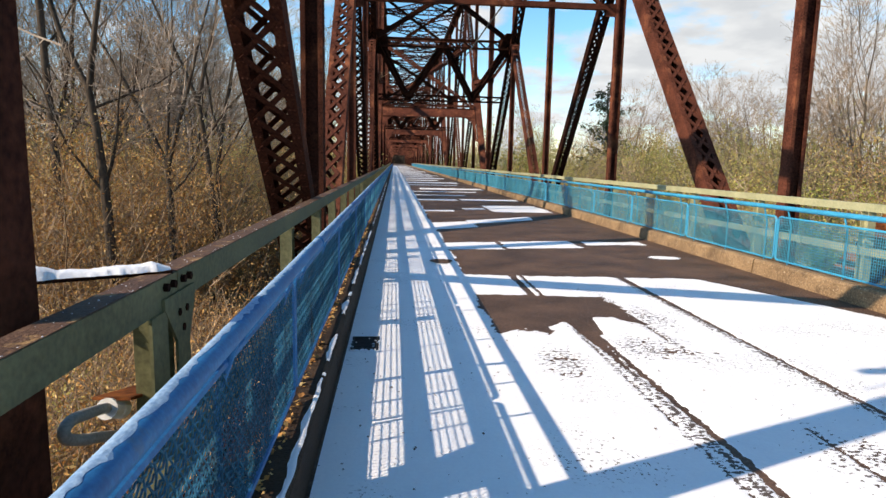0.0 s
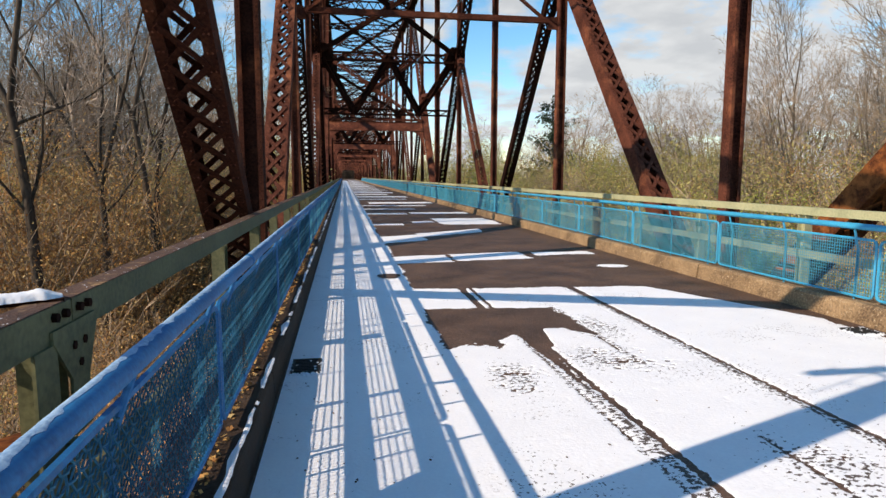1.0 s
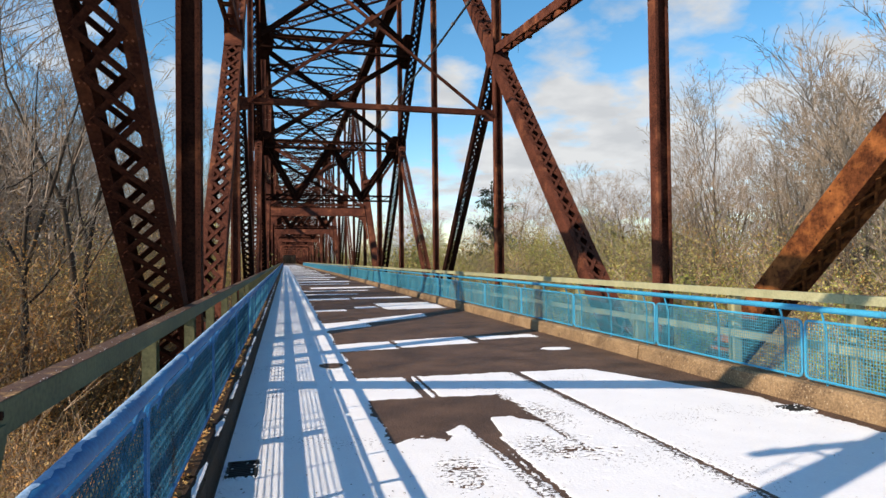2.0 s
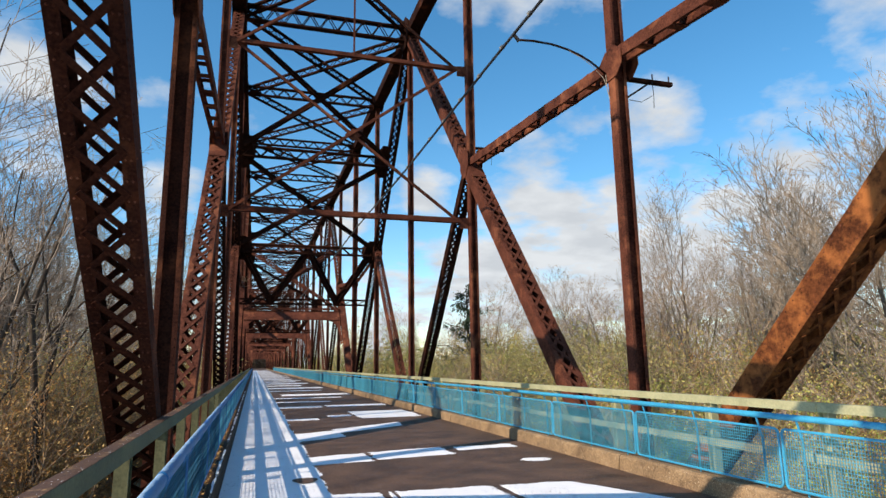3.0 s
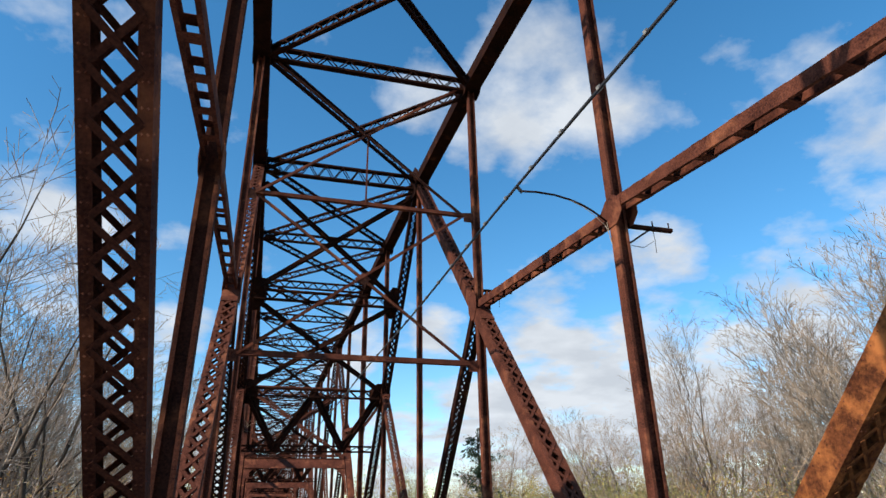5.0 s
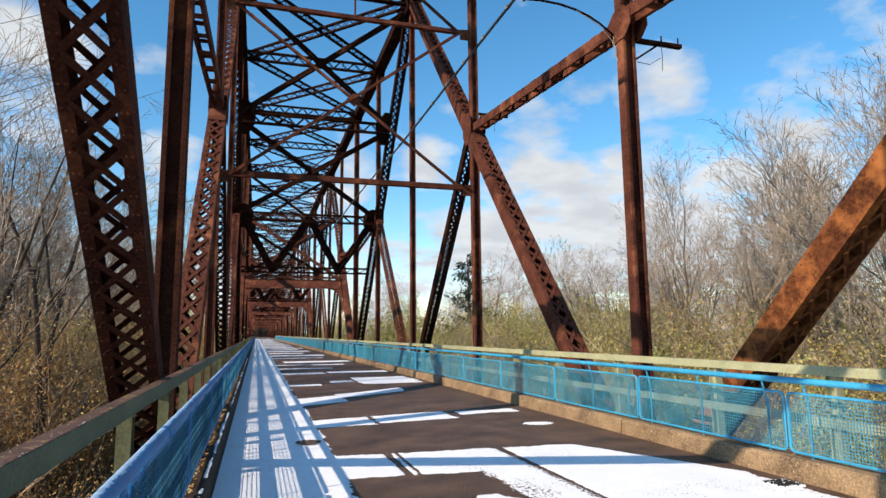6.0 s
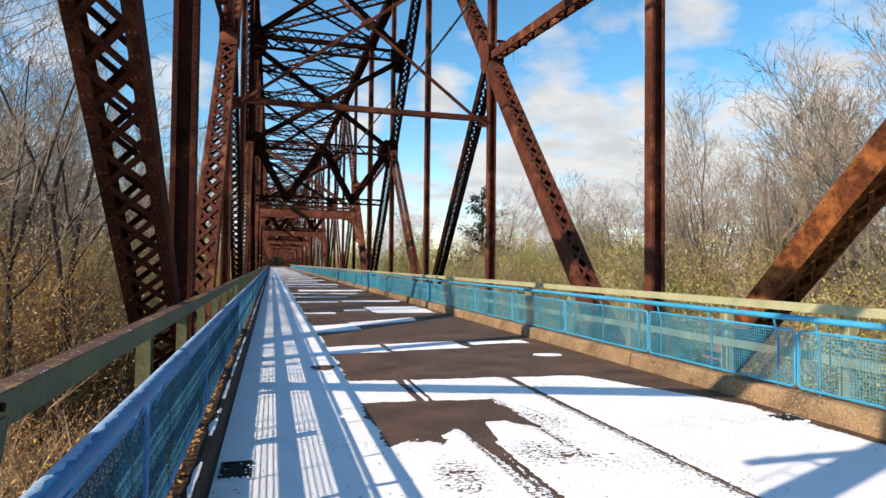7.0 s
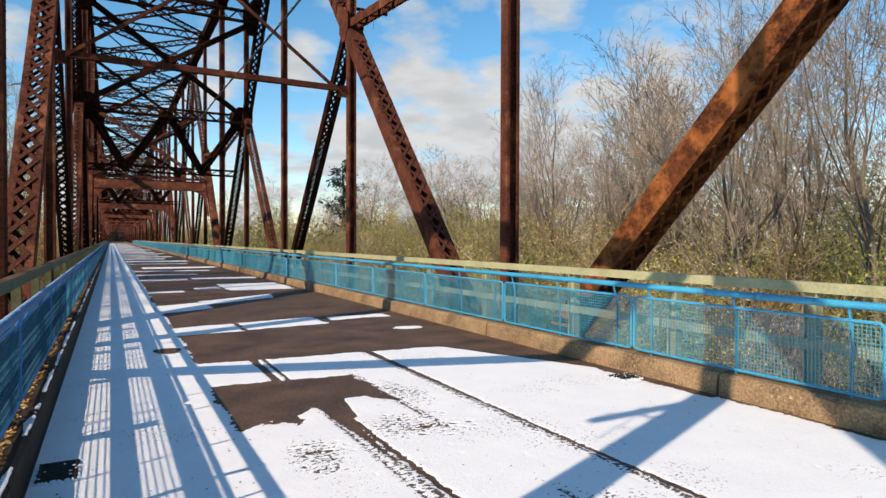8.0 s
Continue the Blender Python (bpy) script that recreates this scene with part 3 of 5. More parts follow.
def crimped_mesh(x, length, z0, z1, pitch=0.034, r=0.0026):
    """Woven wires: each bends over and under those that it crosses."""
    m = Mesh()
    ny, nz = int(length / pitch), int((z1 - z0) / pitch)

    def wire(points, side):
        i0 = len(m.v)
        for p in points:
            for a, b in ((-1, -1), (1, -1), (1, 1), (-1, 1)):
                m.v.append(Vector(p) + Vector((a * r, 0, 0)) + Vector(side) * b * r)
        for k in range(len(points) - 1):
            for s in range(4):
                t = (s + 1) % 4
                m.f.append((i0 + k * 4 + s, i0 + k * 4 + t, i0 + k * 4 + 4 + t, i0 + k * 4 + 4 + s))
    for i in range(1, ny):
        wire([(x + 0.0045 * (1 if (i + j) % 2 else -1), i * length / ny + 0.006 * (1 if j % 2 else -1), z0 + j * (z1 - z0) / nz) for j in range(nz + 1)], (0, 1, 0))
    for j in range(1, nz):
        wire([(x - 0.0045 * (1 if (i + j) % 2 else -1), i * length / ny, z0 + j * (z1 - z0) / nz) for i in range(ny + 1)], (0, 0, 1))
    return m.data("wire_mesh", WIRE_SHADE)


def fence_panel(x, z1, rail, label, crimped=False):
    L = FENCE_L
    z0 = FENCE_BASE + (0.015 if x > 3 else 0.038)
    t = thing("mesh_panel", (0, 0, 0), label, "fence panel", "blue mesh fence panels")
    fr = Mesh()
    g, r, c = 0.025, 0.016, 0.05
    path = [(x, g + c, z0), (x, L - g - c, z0), (x, L - g - c * .3, z0 + c * .3), (x, L - g, z0 + c), (x, L - g, z1 - c), (x, L - g - c * .3, z1 - c * .3), (x, L - g - c, z1),
            (x, g + c, z1), (x, g + c * .3, z1 - c * .3), (x, g, z1 - c), (x, g, z0 + c), (x, g + c * .3, z0 + c * .3), (x, g + c, z0)]
    fr.tube(path, r, 6)
    paint = BLUE_SUNLIT if x > 3 else BLUE_SHADED
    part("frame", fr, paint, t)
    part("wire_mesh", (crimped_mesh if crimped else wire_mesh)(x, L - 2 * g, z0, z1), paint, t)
    for child in t.children:
        if child.name.startswith("wire"):
            child.matrix_parent_inverse = Matrix.Translation((0, g, 0))
    back = x + (0.03 if x > 3 else -0.03)
    for y in (0.30, 1.44, 2.58):
        p = Mesh().tube([(back, y, FENCE_BASE - 0.04), (back, y, z1 - 0.12), (rail[0], y, rail[1])], 0.013, 8)
        part("post", p, paint, t)
    return t


def fence(x, z1, rail, phase, label):
    first = near = None
    n0 = math.ceil((-12 - phase) / FENCE_L)
    for i in range(n0, n0 + 75):
        m = pose(0, phase + FENCE_L * i, 0)
        if first is None:
            first = fence_panel(x, z1, rail, label)
            first.matrix_basis = m
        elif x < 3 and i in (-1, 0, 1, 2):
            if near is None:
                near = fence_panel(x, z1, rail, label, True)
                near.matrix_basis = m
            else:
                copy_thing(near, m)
        else:
            copy_thing(first, m)


RAIL_L, RAIL_R = (-0.094, 1.078, 0.034), (ROAD_W + 0.1, 1.068, 0.036)
fence(-0.155, 0.942, RAIL_L, 3.87, "sky-blue painted steel mesh panel above the shaded kerb")
fence(ROAD_W + 0.14, 0.925, RAIL_R, 0.605, "sky-blue painted steel mesh panel in sun on the kerb")

for (x, z, r), label in ((RAIL_L, "blue steel handrail tube topped with a line of snow"), (RAIL_R, "blue steel handrail tube painted in its sunlit tone")):
    h = thing("handrail", (x, 0, z), label, "handrail")
    part("rail", Mesh().tube([(x, -13, z), (x, 0, z), (x, 20, z), (x, 205, z)], r, 14), BLUE_SUNLIT if x > 3 else BLUE_SHADED, h, smooth=True)
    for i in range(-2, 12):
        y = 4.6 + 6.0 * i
        part("sleeve", Mesh().tube([(x, y - 0.04, z), (x, y + 0.04, z)], r + 0.005, 14), BLUE_SUNLIT if x > 3 else BLUE_SHADED, h, smooth=True)

# stanchions that carry the left handrail, one at each sleeve
for i in range(-1, 8):
    y = 4.6 + 6.0 * i
    post = thing("stanchion", (-0.2, y, FENCE_BASE - 0.04), "blue flat steel stanchion on the kerb carrying the handrail", "stanchion", "handrail stanchions")
    part("upright", Mesh().box((-0.2, y, FENCE_BASE - 0.04), (-0.2, y, 0.98), XA, 0.008, 0.026), BLUE_SHADED, post)
    part("arm", Mesh().box((-0.205, y, 0.97), (-0.115, y, 1.055), (0, 0, 1), 0.008, 0.024), BLUE_SHADED, post)
    part("foot", Mesh().block((-0.25, y - .05, FENCE_BASE - 0.032), (-0.16, y + .05, FENCE_BASE - 0.02)), BLUE_SHADED, post)

# snow along the top of the left handrail
rng = np.random.RandomState(3)
cap = Mesh()
ys = np.concatenate([np.arange(0.6, 14, 0.012), np.arange(14, 60, 0.08)])
edge_l = fbm(ys, ys * 0, 0.05, 3, 3)
edge_r = 0.5 * value_noise(ys, ys * 0 + 7, 0.03, 4) ** 1.6 + 0.3 * value_noise(ys, ys * 0 + 9, 0.09, 5) + 0.3 * fbm(ys, ys * 0 + 3, 0.3, 6, 2)
for i, y in enumerate(ys):
    a0, a1 = 0.85 + 0.3 * edge_l[i], 0.12 + 1.15 * (edge_r[i] - 0.4)
    for k in range(6):
        a = -a0 + (a0 + a1) * k / 5
        rr = 0.0343 + 0.0035 * (1 - (2 * k / 5 - 1) ** 2)
        cap.v.append(Vector((RAIL_L[0] + rr * math.sin(a), y, RAIL_L[1] + rr * math.cos(a))))
for i in range(len(ys) - 1):
    for k in range(5):
        cap.f.append((i * 6 + k, i * 6 + k + 1, i * 6 + k + 7, i * 6 + k + 6))
solo("snow_line", cap, RAIL_SNOW, "thin ragged bluish line of snow on the handrail", "snow", kind="stuff", smooth=True)


# ---------------------------------------------------------------- cream guard rails
def guard_rail(side):
    left = side < 0
    xi = -0.50 if left else ROAD_W + 0.42      # inner face
    s = -1 if left else 1
    t = thing("guardrail", (xi, 0, 0), "faded cream-green steel guardrail darkened for shade, rust-stained top" if left else "sunlit cream painted steel guardrail behind the blue fence", "guardrail")
    paint = OLIVE_SHADED if left else CREAM
    levels = ((1.028, 1.157, "top_rail"), (0.560, 0.678, "middle_rail")) if left else ((1.12, 1.222, "top_rail"), (0.56, 0.66, "middle_rail"))
    joints = [-13.0, -3.6, 3.02, 14.6, 26.8, 39.0, 60.0, 100.0, 150.0, 205.0] if left else [-13.0, 1.4, 6.05, 13.6, 24.4, 33.6, 60.0, 100.0, 150.0, 205.0]
    mid = xi if not left else -0.27
    for z0, z1, nm in levels:
        deep = 0.112 if nm == "top_rail" else 0.05
        face = xi if nm == "top_rail" else mid
        lip = deep * (0.12 if left else 0.6)
        for a, b in zip(joints, joints[1:]):
            th = 0.012
            prof = [(0, z0), (0, z1), (s * deep, z1), (s * deep, z1 - th), (s * th, z1 - th), (s * th, z0 + th), (s * lip + s * th, z0 + th), (s * lip + s * th, z0)]
            m = Mesh()
            zc = (z0 + z1) / 2
            m.extrude((face, a + 0.006, zc), (face, b - 0.006, zc), XA, [(px, zc - pz) for px, pz in prof])
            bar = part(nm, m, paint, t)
            if nm == "top_rail" and left and b < 60:
                x0, x1 = sorted((xi + s * 0.004, xi + s * (deep - 0.002)))
                part("grime", Mesh().block((x0, a + 0.01, z1 + 0.0005), (x1, b - 0.01, z1 + 0.004)), GRIME, bar, "rust-brown grime and leaf litter")
    posts = [-9.0, -6.5, -4.0, -1.6, 0.45, 2.92, 6.12, 8.3, 10.3] if left else [-9.0, -6.5, -4.0, -1.6, 0.7, 2.7, 4.3, 5.98, 7.84, 10.25]
    y = posts[-1]
    while y < 150:
        y += PANEL / 4
        posts.append(y)
    pm = Mesh()
    xc = xi + s * 0.07
    zt = levels[0][0]
    q, h, f, g = 0.055, 0.066, 0.012, 0.006
    pm.extrude((xc, 0, -0.25), (xc, 0, zt), (0, 1, 0), [(-h, -q), (-h + f, -q), (-h + f, -g), (h - f, -g), (h - f, -q), (h, -q), (h, q), (h - f, q), (h - f, g), (-h + f, g), (-h + f, q), (-h, q)])
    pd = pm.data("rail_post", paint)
    for y in posts:
        ob = new("rail_post", pd)
        ob.parent = t
        ob.matrix_parent_inverse = Matrix.Translation((-xi, 0, 0))
        ob.location = (0, y, 0)
        if left and 0 < y < 60:
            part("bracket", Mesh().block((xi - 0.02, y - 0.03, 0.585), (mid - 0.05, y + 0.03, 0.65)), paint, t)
    return t


guard_rail(-1)
guard_rail(1)


# ---------------------------------------------------------------- trusses


def channels(m, p0, p1, w, d, lip, th=0.016, across=XA):
    """Two channels back to back at distance w, lips turned in."""
    h, q = d / 2, w / 2
    for s in (-1, 1):
        m.extrude(p0, p1, across, [(s * q, -h), (s * q, h), (s * (q - lip), h), (s * (q - lip), h - th), (s * (q - th), h - th), (s * (q - th), th - h), (s * (q - lip), th - h), (s * (q - lip), -h)])


def bar_mesh(length, width, th, mat):
    m = Mesh()
    m.box((-length / 2, 0, 0), (length / 2, 0, 0), (0, 1, 0), width / 2, th / 2)
    return m.data("lattice_bar", mat)


def lacing(owner, mesh, p0, p1, w, d, lip, pitch, mat, singles, both=True, cross=True, width=0.065, skip=0.0, across=XA):
    """Lattice bars on the two open faces of a laced member, as pieces or joined into mesh."""
    p0, p1, a = Vector(p0), Vector(p1), Vector(across)
    dvec = p1 - p0
    L = dvec.length
    dvec.normalize()
    a = (a - dvec * a.dot(dvec)).normalized()
    b = dvec.cross(a)
    gap = w - 2 * lip + 0.06
    n = max(1, int((L - 2 * skip) / pitch))
    step = (L - 2 * skip) / n
    length = math.hypot(gap, step) + 0.02
    data = bar_mesh(length, width, 0.012, mat) if singles else None
    for face in ((1, -1) if both else (1,)):
        for i in range(n):
            c = p0 + dvec * (skip + (i + 0.5) * step)
            for s in ((1, -1) if cross else ((1 if i % 2 else -1),)):
                off = face * (d / 2 + 0.008 + (0.013 if s > 0 else 0.0))
                e = (a * gap * s + dvec * step).normalized()
                if singles:
                    ob = new("lattice_bar", data)
                    x_, z_ = e, b * face
                    y_ = z_.cross(x_)
                    mat4 = Matrix((x_, y_, z_)).transposed().to_4x4()
                    mat4.translation = c + b * off
                    ob.parent = owner
                    ob.matrix_basis = mat4
                else:
                    mesh.box(c + b * off - e * length / 2, c + b * off + e * length / 2, b, 0.006, width / 2)


def laced(name, p0, p1, w, d, lip, pitch, parent, mat=None, singles=False, plates=(), cross=True, width=0.065, both=True, skip=0.4, across=XA, label=""):
    """A member of two channels tied by lattice bars, with solid tie plates at its ends and at 'plates'."""
    mat = mat or RUST
    m = Mesh()
    channels(m, p0, p1, w, d, lip, across=across)
    v0, v1 = Vector(p0), Vector(p1)
    L = (v1 - v0).length
    u = (v1 - v0).normalized()
    for at, half in [(skip * 0.5, skip * 0.5), (L - skip * 0.5, skip * 0.5)] + [(q * L, h) for q, h in plates]:
        for t in (-1, 1):
            m.box(v0 + u * (at - half), v0 + u * (at + half), across, w / 2 - 0.002, 0.007, 0, t * (d / 2 + 0.030))
    if not singles:
        lacing(None, m, p0, p1, w, d, lip, pitch, mat, False, both, cross, width, skip, across)
    ob = part(name, m, mat, parent, label)
    if singles:
        av = Vector(across)
        av = (av - u * av.dot(u)).normalized()
        bv = u.cross(av)
        rv = Mesh()
        for i in range(int(L / 0.2)):
            for s in (-1, 1):
                for f in (-1, 1):
                    for e in (0.035, lip - 0.03):
                        c = v0 + u * (i * 0.2 + 0.1) + av * s * (w / 2 - e) + bv * f * d / 2
                        k = len(rv.v)
                        r = 0.015
                        rv.v += [c + u * r, c + av * r, c - u * r, c - av * r, c + bv * f * 0.014]
                        rv.f += [(k, k + 1, k + 4), (k + 1, k + 2, k + 4), (k + 2, k + 3, k + 4), (k + 3, k, k + 4)]
                c = v0 + u * (i * 0.2 + 0.1) + av * s * w / 2
                for f in (-1, 1):
                    g = c + bv * f * (d / 2 - 0.05)
                    k = len(rv.v)
                    rv.v += [g + u * 0.015, g + bv * 0.015, g - u * 0.015, g - bv * 0.015, g + av * s * 0.014]
                    rv.f += [(k, k + 1, k + 4), (k + 1, k + 2, k + 4), (k + 2, k + 3, k + 4), (k + 3, k, k + 4)]
        part("rivet", rv, RUST, ob, kind="stuff")
        lacing(ob, None, p0, p1, w, d, lip, pitch, mat, True, both, cross, width, skip, across)
    return ob


def h_column(name, x, y, z0, z1, w, d, parent, mat=None, rivets=False):
    m = Mesh()
    q, h, f, g, lip = w / 2, d / 2, 0.018, 0.010, w * 0.22
    m.extrude((x, y, z0), (x, y, z1), XA, [(-q, -h), (lip - q, -h), (lip - q, f - h), (f - q, f - h), (f - q, -g), (q - f, -g), (q - f, f - h), (q - lip, f - h), (q - lip, -h), (q, -h), (q, h), (q - lip, h), (q - lip, h - f), (q - f, h - f), (q - f, g), (f - q, g), (f - q, h - f), (lip - q, h - f), (lip - q, h), (-q, h)])
    ob = part(name, m, mat or RUST, parent)
    if rivets:
        rv = Mesh()
        z = max(z0, 0.6)
        while z < min(z1, 14):
            for s in (-1, 1):
                for t in (-1, 1):
                    for inner in (0, 1):
                        xx = x + s * (w / 2 - (0.018 if inner else 0.0))
                        n = -s if inner else s
                        c = Vector((xx, y + t * (d / 2 - 0.045), z))
                        i = len(rv.v)
                        r = 0.016
                        rv.v += [c + Vector((0, r, 0)), c + Vector((0, 0, r)), c + Vector((0, -r, 0)), c + Vector((0, 0, -r)), c + Vector((n * 0.013, 0, 0))]
                        rv.f += [(i, i + 1, i + 4), (i + 1, i + 2, i + 4), (i + 2, i + 3, i + 4), (i + 3, i, i + 4)]
                c = Vector((x + s * (w / 2 - w * 0.11), y - d / 2, z))
                i = len(rv.v)
                rv.v += [c + Vector((0.016, 0, 0)), c + Vector((0, 0, 0.016)), c - Vector((0.016, 0, 0)), c - Vector((0, 0, 0.016)), c + Vector((0, -0.014, 0))]
                rv.f += [(i + 1, i, i + 4), (i + 2, i + 1, i + 4), (i + 3, i + 2, i + 4), (i, i + 3, i + 4)]
            z += 0.13
        part("rivet", rv, mat or RUST, ob, kind="stuff")
    return ob


def gusset(m, s, x, y, z, ry, rz, w, cut=0.35):
    """An eight-cornered joint plate on one face of the truss plane."""
    o = []
    for sy, sz in ((1, cut), (cut, 1), (-cut, 1), (-1, cut), (-1, -cut), (-cut, -1), (cut, -1), (1, -cut)):
        o.append((x, y + sy * ry, z + sz * rz))
    m.plate([(px + s * (w / 2 + 0.012), py, pz) for px, py, pz in o], XA, 0.008)


def truss(side, k0, near):
    """One span of four panels of one truss, from panel point k0 to k0 + 4."""
    x = X_RIGHT if side > 0 else X_LEFT
    k1, k2, k3, k4 = k0 + 1, k0 + 2, k0 + 3, k0 + 4
    t = thing("bridge_truss", (x, ky(k0), Z_LOW), "rust-brown riveted steel through truss with latticed members", "bridge truss", "bridge truss spans")
    low = lambda k: (x, ky(k), Z_LOW)
    high = lambda k: (x, ky(k), top(k))

    half_way = lambda k: (x, ky(k), (top(k2) + Z_LOW) / 2)
    foot = (x, ky(k4) - (0.43 if k0 < 1 else 0.0), Z_LOW)
    start = (x, ky(k0) + (0.65 if k0 == 1 else 0.0), Z_LOW)
    W = 0.51
    laced("diagonal", start, high(k2), W, 0.42, 0.125, 0.48, t, singles=near, plates=((0.475, 0.5),) if near else ((0.24, 6.2),), width=0.085)
    near_left = side < 0 and k0 < 1
    slip = Vector((0.05, 0.25, 0)) if near_left else Vector((0, 0, 0))
    laced("diagonal", Vector(high(k2)) + slip, Vector(foot) + slip, 0.54 if near_left else W, 0.26 if near_left else 0.34 if side < 0 else 0.38, 0.112 if near_left else 0.135, 0.40, t, singles=near and k0 < 1, plates=((0.525, 0.5),), width=0.062, mat=RUST_DARK if k0 > 0 else RUST_SHADED if side < 0 else FLAKED)
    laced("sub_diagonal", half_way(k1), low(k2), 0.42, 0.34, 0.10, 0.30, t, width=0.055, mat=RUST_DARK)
    # The nearest sub-diagonal, out of view, is shifted so its shadow lands on the deck.
    step = Vector((0, 1.6, 0)) if k0 < 1 else Vector((0, 0, 0))
    laced("sub_diagonal", Vector(low(k2)) + step, Vector(half_way(k3)) + step * 0.25, 0.42, 0.34, 0.10, 0.30, t, width=0.055)
    for k, w in ((k0, 0.29 if side > 0 and k0 == 1 else 0.36), (k1, 0.27), (k2, 0.25), (k3, 0.27)):
        h_column("post", x - (0.035 if side > 0 and k == 1 else -0.08 if k == 0 and side < 0 else 0), ky(k) + (-0.06 if k == 0 else 0.035 if k == 1 else 0), Z_LOW, top(k), 0.30 if k == 0 else w, 0.27 if k == 0 else 0.25 if side > 0 and k == 1 else 0.32 if k == k0 else 0.26, t, mat=RUST_SHADED if side < 0 and k < 2 else RUST, rivets=near and k in (k0, k1))
    zs = lambda k: 7.95
    for a, b in ((k0, k1), (k3, k4)):
        pa = (x, ky(a), zs(a)) if a == k0 else (x, ky(a), 7.10) if a == 0 else half_way(a)
        pb = (x, ky(b), 8.13 if b == 1 else zs(b)) if b == k4 else half_way(b)
        m = Mesh()
        channels(m, pa, pb, 0.36, 0.26, 0.07)
        v0, v1 = Vector(pa), Vector(pb)
        n = 9
        for i in range(1, n):
            c = v0 + (v1 - v0) * i / n
            e = (v1 - v0).normalized() * 0.12
            m.box(c - e, c + e, XA, 0.178, 0.005, 0, -0.136)
            m.box(c - e, c + e, XA, 0.178, 0.005, 0, 0.136)
        part("strut", m, RUST, t)
    for a, b in ((k0, k1), (k1, k2), (k2, k3), (k3, k4)):
        m = Mesh()
        channels(m, high(a), high(b), 0.60, 0.55, 0.12, th=0.02)
        m.box(high(a), high(b), XA, 0.31, 0.008, 0, 0.285)
        lacing(None, m, high(a), high(b), 0.60, 0.55, 0.12, 0.6, RUST, False, False, True, 0.07, 0.4)
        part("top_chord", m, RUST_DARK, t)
        m = Mesh()
        channels(m, low(a), low(b), 0.60, 0.5, 0.12, th=0.02)
        part("bottom_chord", m, RUST_DARK, t)
    def joint(*args, mat=RUST_DARK):
        for s in (-1, 1):
            m_ = Mesh()
            gusset(m_, s, *args)
            part("joint_plate", m_, mat, t)
    for k in (k0, k1, k2, k3):
        joint(*low(k), 0.9, 0.7, 0.52)
        joint(*high(k), 1.0 if k == k2 else 0.6, 0.85 if k == k2 else 0.5, 0.62)
    for k in (k1, k3):
        joint(*half_way(k), 0.42, 0.55, 0.52, mat=RUST)
    joint(x, ky(k0), zs(k0), 0.40, 0.34, 0.37, 0.45, mat=RUST)
    return t


for side in (-1, 1):
    truss(side, -3, True)
    truss(side, 1, True)
    far_span = truss(side, 5, False)
    for i in range(1, 10):
        copy_thing(far_span, pose(far_span.location.x, far_span.location.y + 4 * PANEL * i, Z_LOW))


# ---------------------------------------------------------------- bracing between the trusses
XI0, XI1 = X_LEFT + 0.3, X_RIGHT - 0.3
XM = (XI0 + XI1) / 2


def lattice_strut(m, p0, p1, depth, width=0.24, pitch=0.42, up=(0, 0, 1)):
    """Four corner angles with zigzag bars on its two tall faces."""
    p0, p1 = Vector(p0), Vector(p1)
    d = (p1 - p0).normalized()
    u = Vector(up)
    u = (u - d * u.dot(d)).normalized()
    s = d.cross(u)
    for a in (-1, 1):
        m.box(p0 + u * a * depth / 2, p1 + u * a * depth / 2, u, 0.008, width / 2)
        for b in (-1, 1):
            m.box(p0 + u * a * (depth / 2 - 0.04) + s * b * width / 2, p1 + u * a * (depth / 2 - 0.04) + s * b * width / 2, u, 0.045, 0.007)
    L = (p1 - p0).length
    n = max(2, int(L / pitch))
    for b in (-1, 1):
        for i in range(n):
            a = 1 if i % 2 else -1
            q0 = p0 + d * (L * i / n) + u * a * (depth / 2 - 0.06) + s * b * width * 0.46
            q1 = p0 + d * (L * (i + 1) / n) - u * a * (depth / 2 - 0.06) + s * b * width * 0.46
            m.box(q0, q1, s, 0.005, 0.026)


def angle_bar(p0, p1, leg=0.085, th=0.012, up=(0, 0, 1)):
    """Two angles back to back: a T in section."""
    return Mesh().extrude(p0, p1, up, [(-th, -leg), (th, -leg), (th, -th), (2 * leg - th, -th), (2 * leg - th, th), (th, th), (th, leg), (-th, leg)])


def end_plate(x, y, z, s, half=0.21):
    """Gusset between the end of a strut and the truss post."""
    return Mesh().plate([(x, y, z - half), (x + s * 0.40, y, z - half), (x + s * 0.40, y, z + half), (x, y, z + half * 0.8)], (0, 1, 0), 0.012)


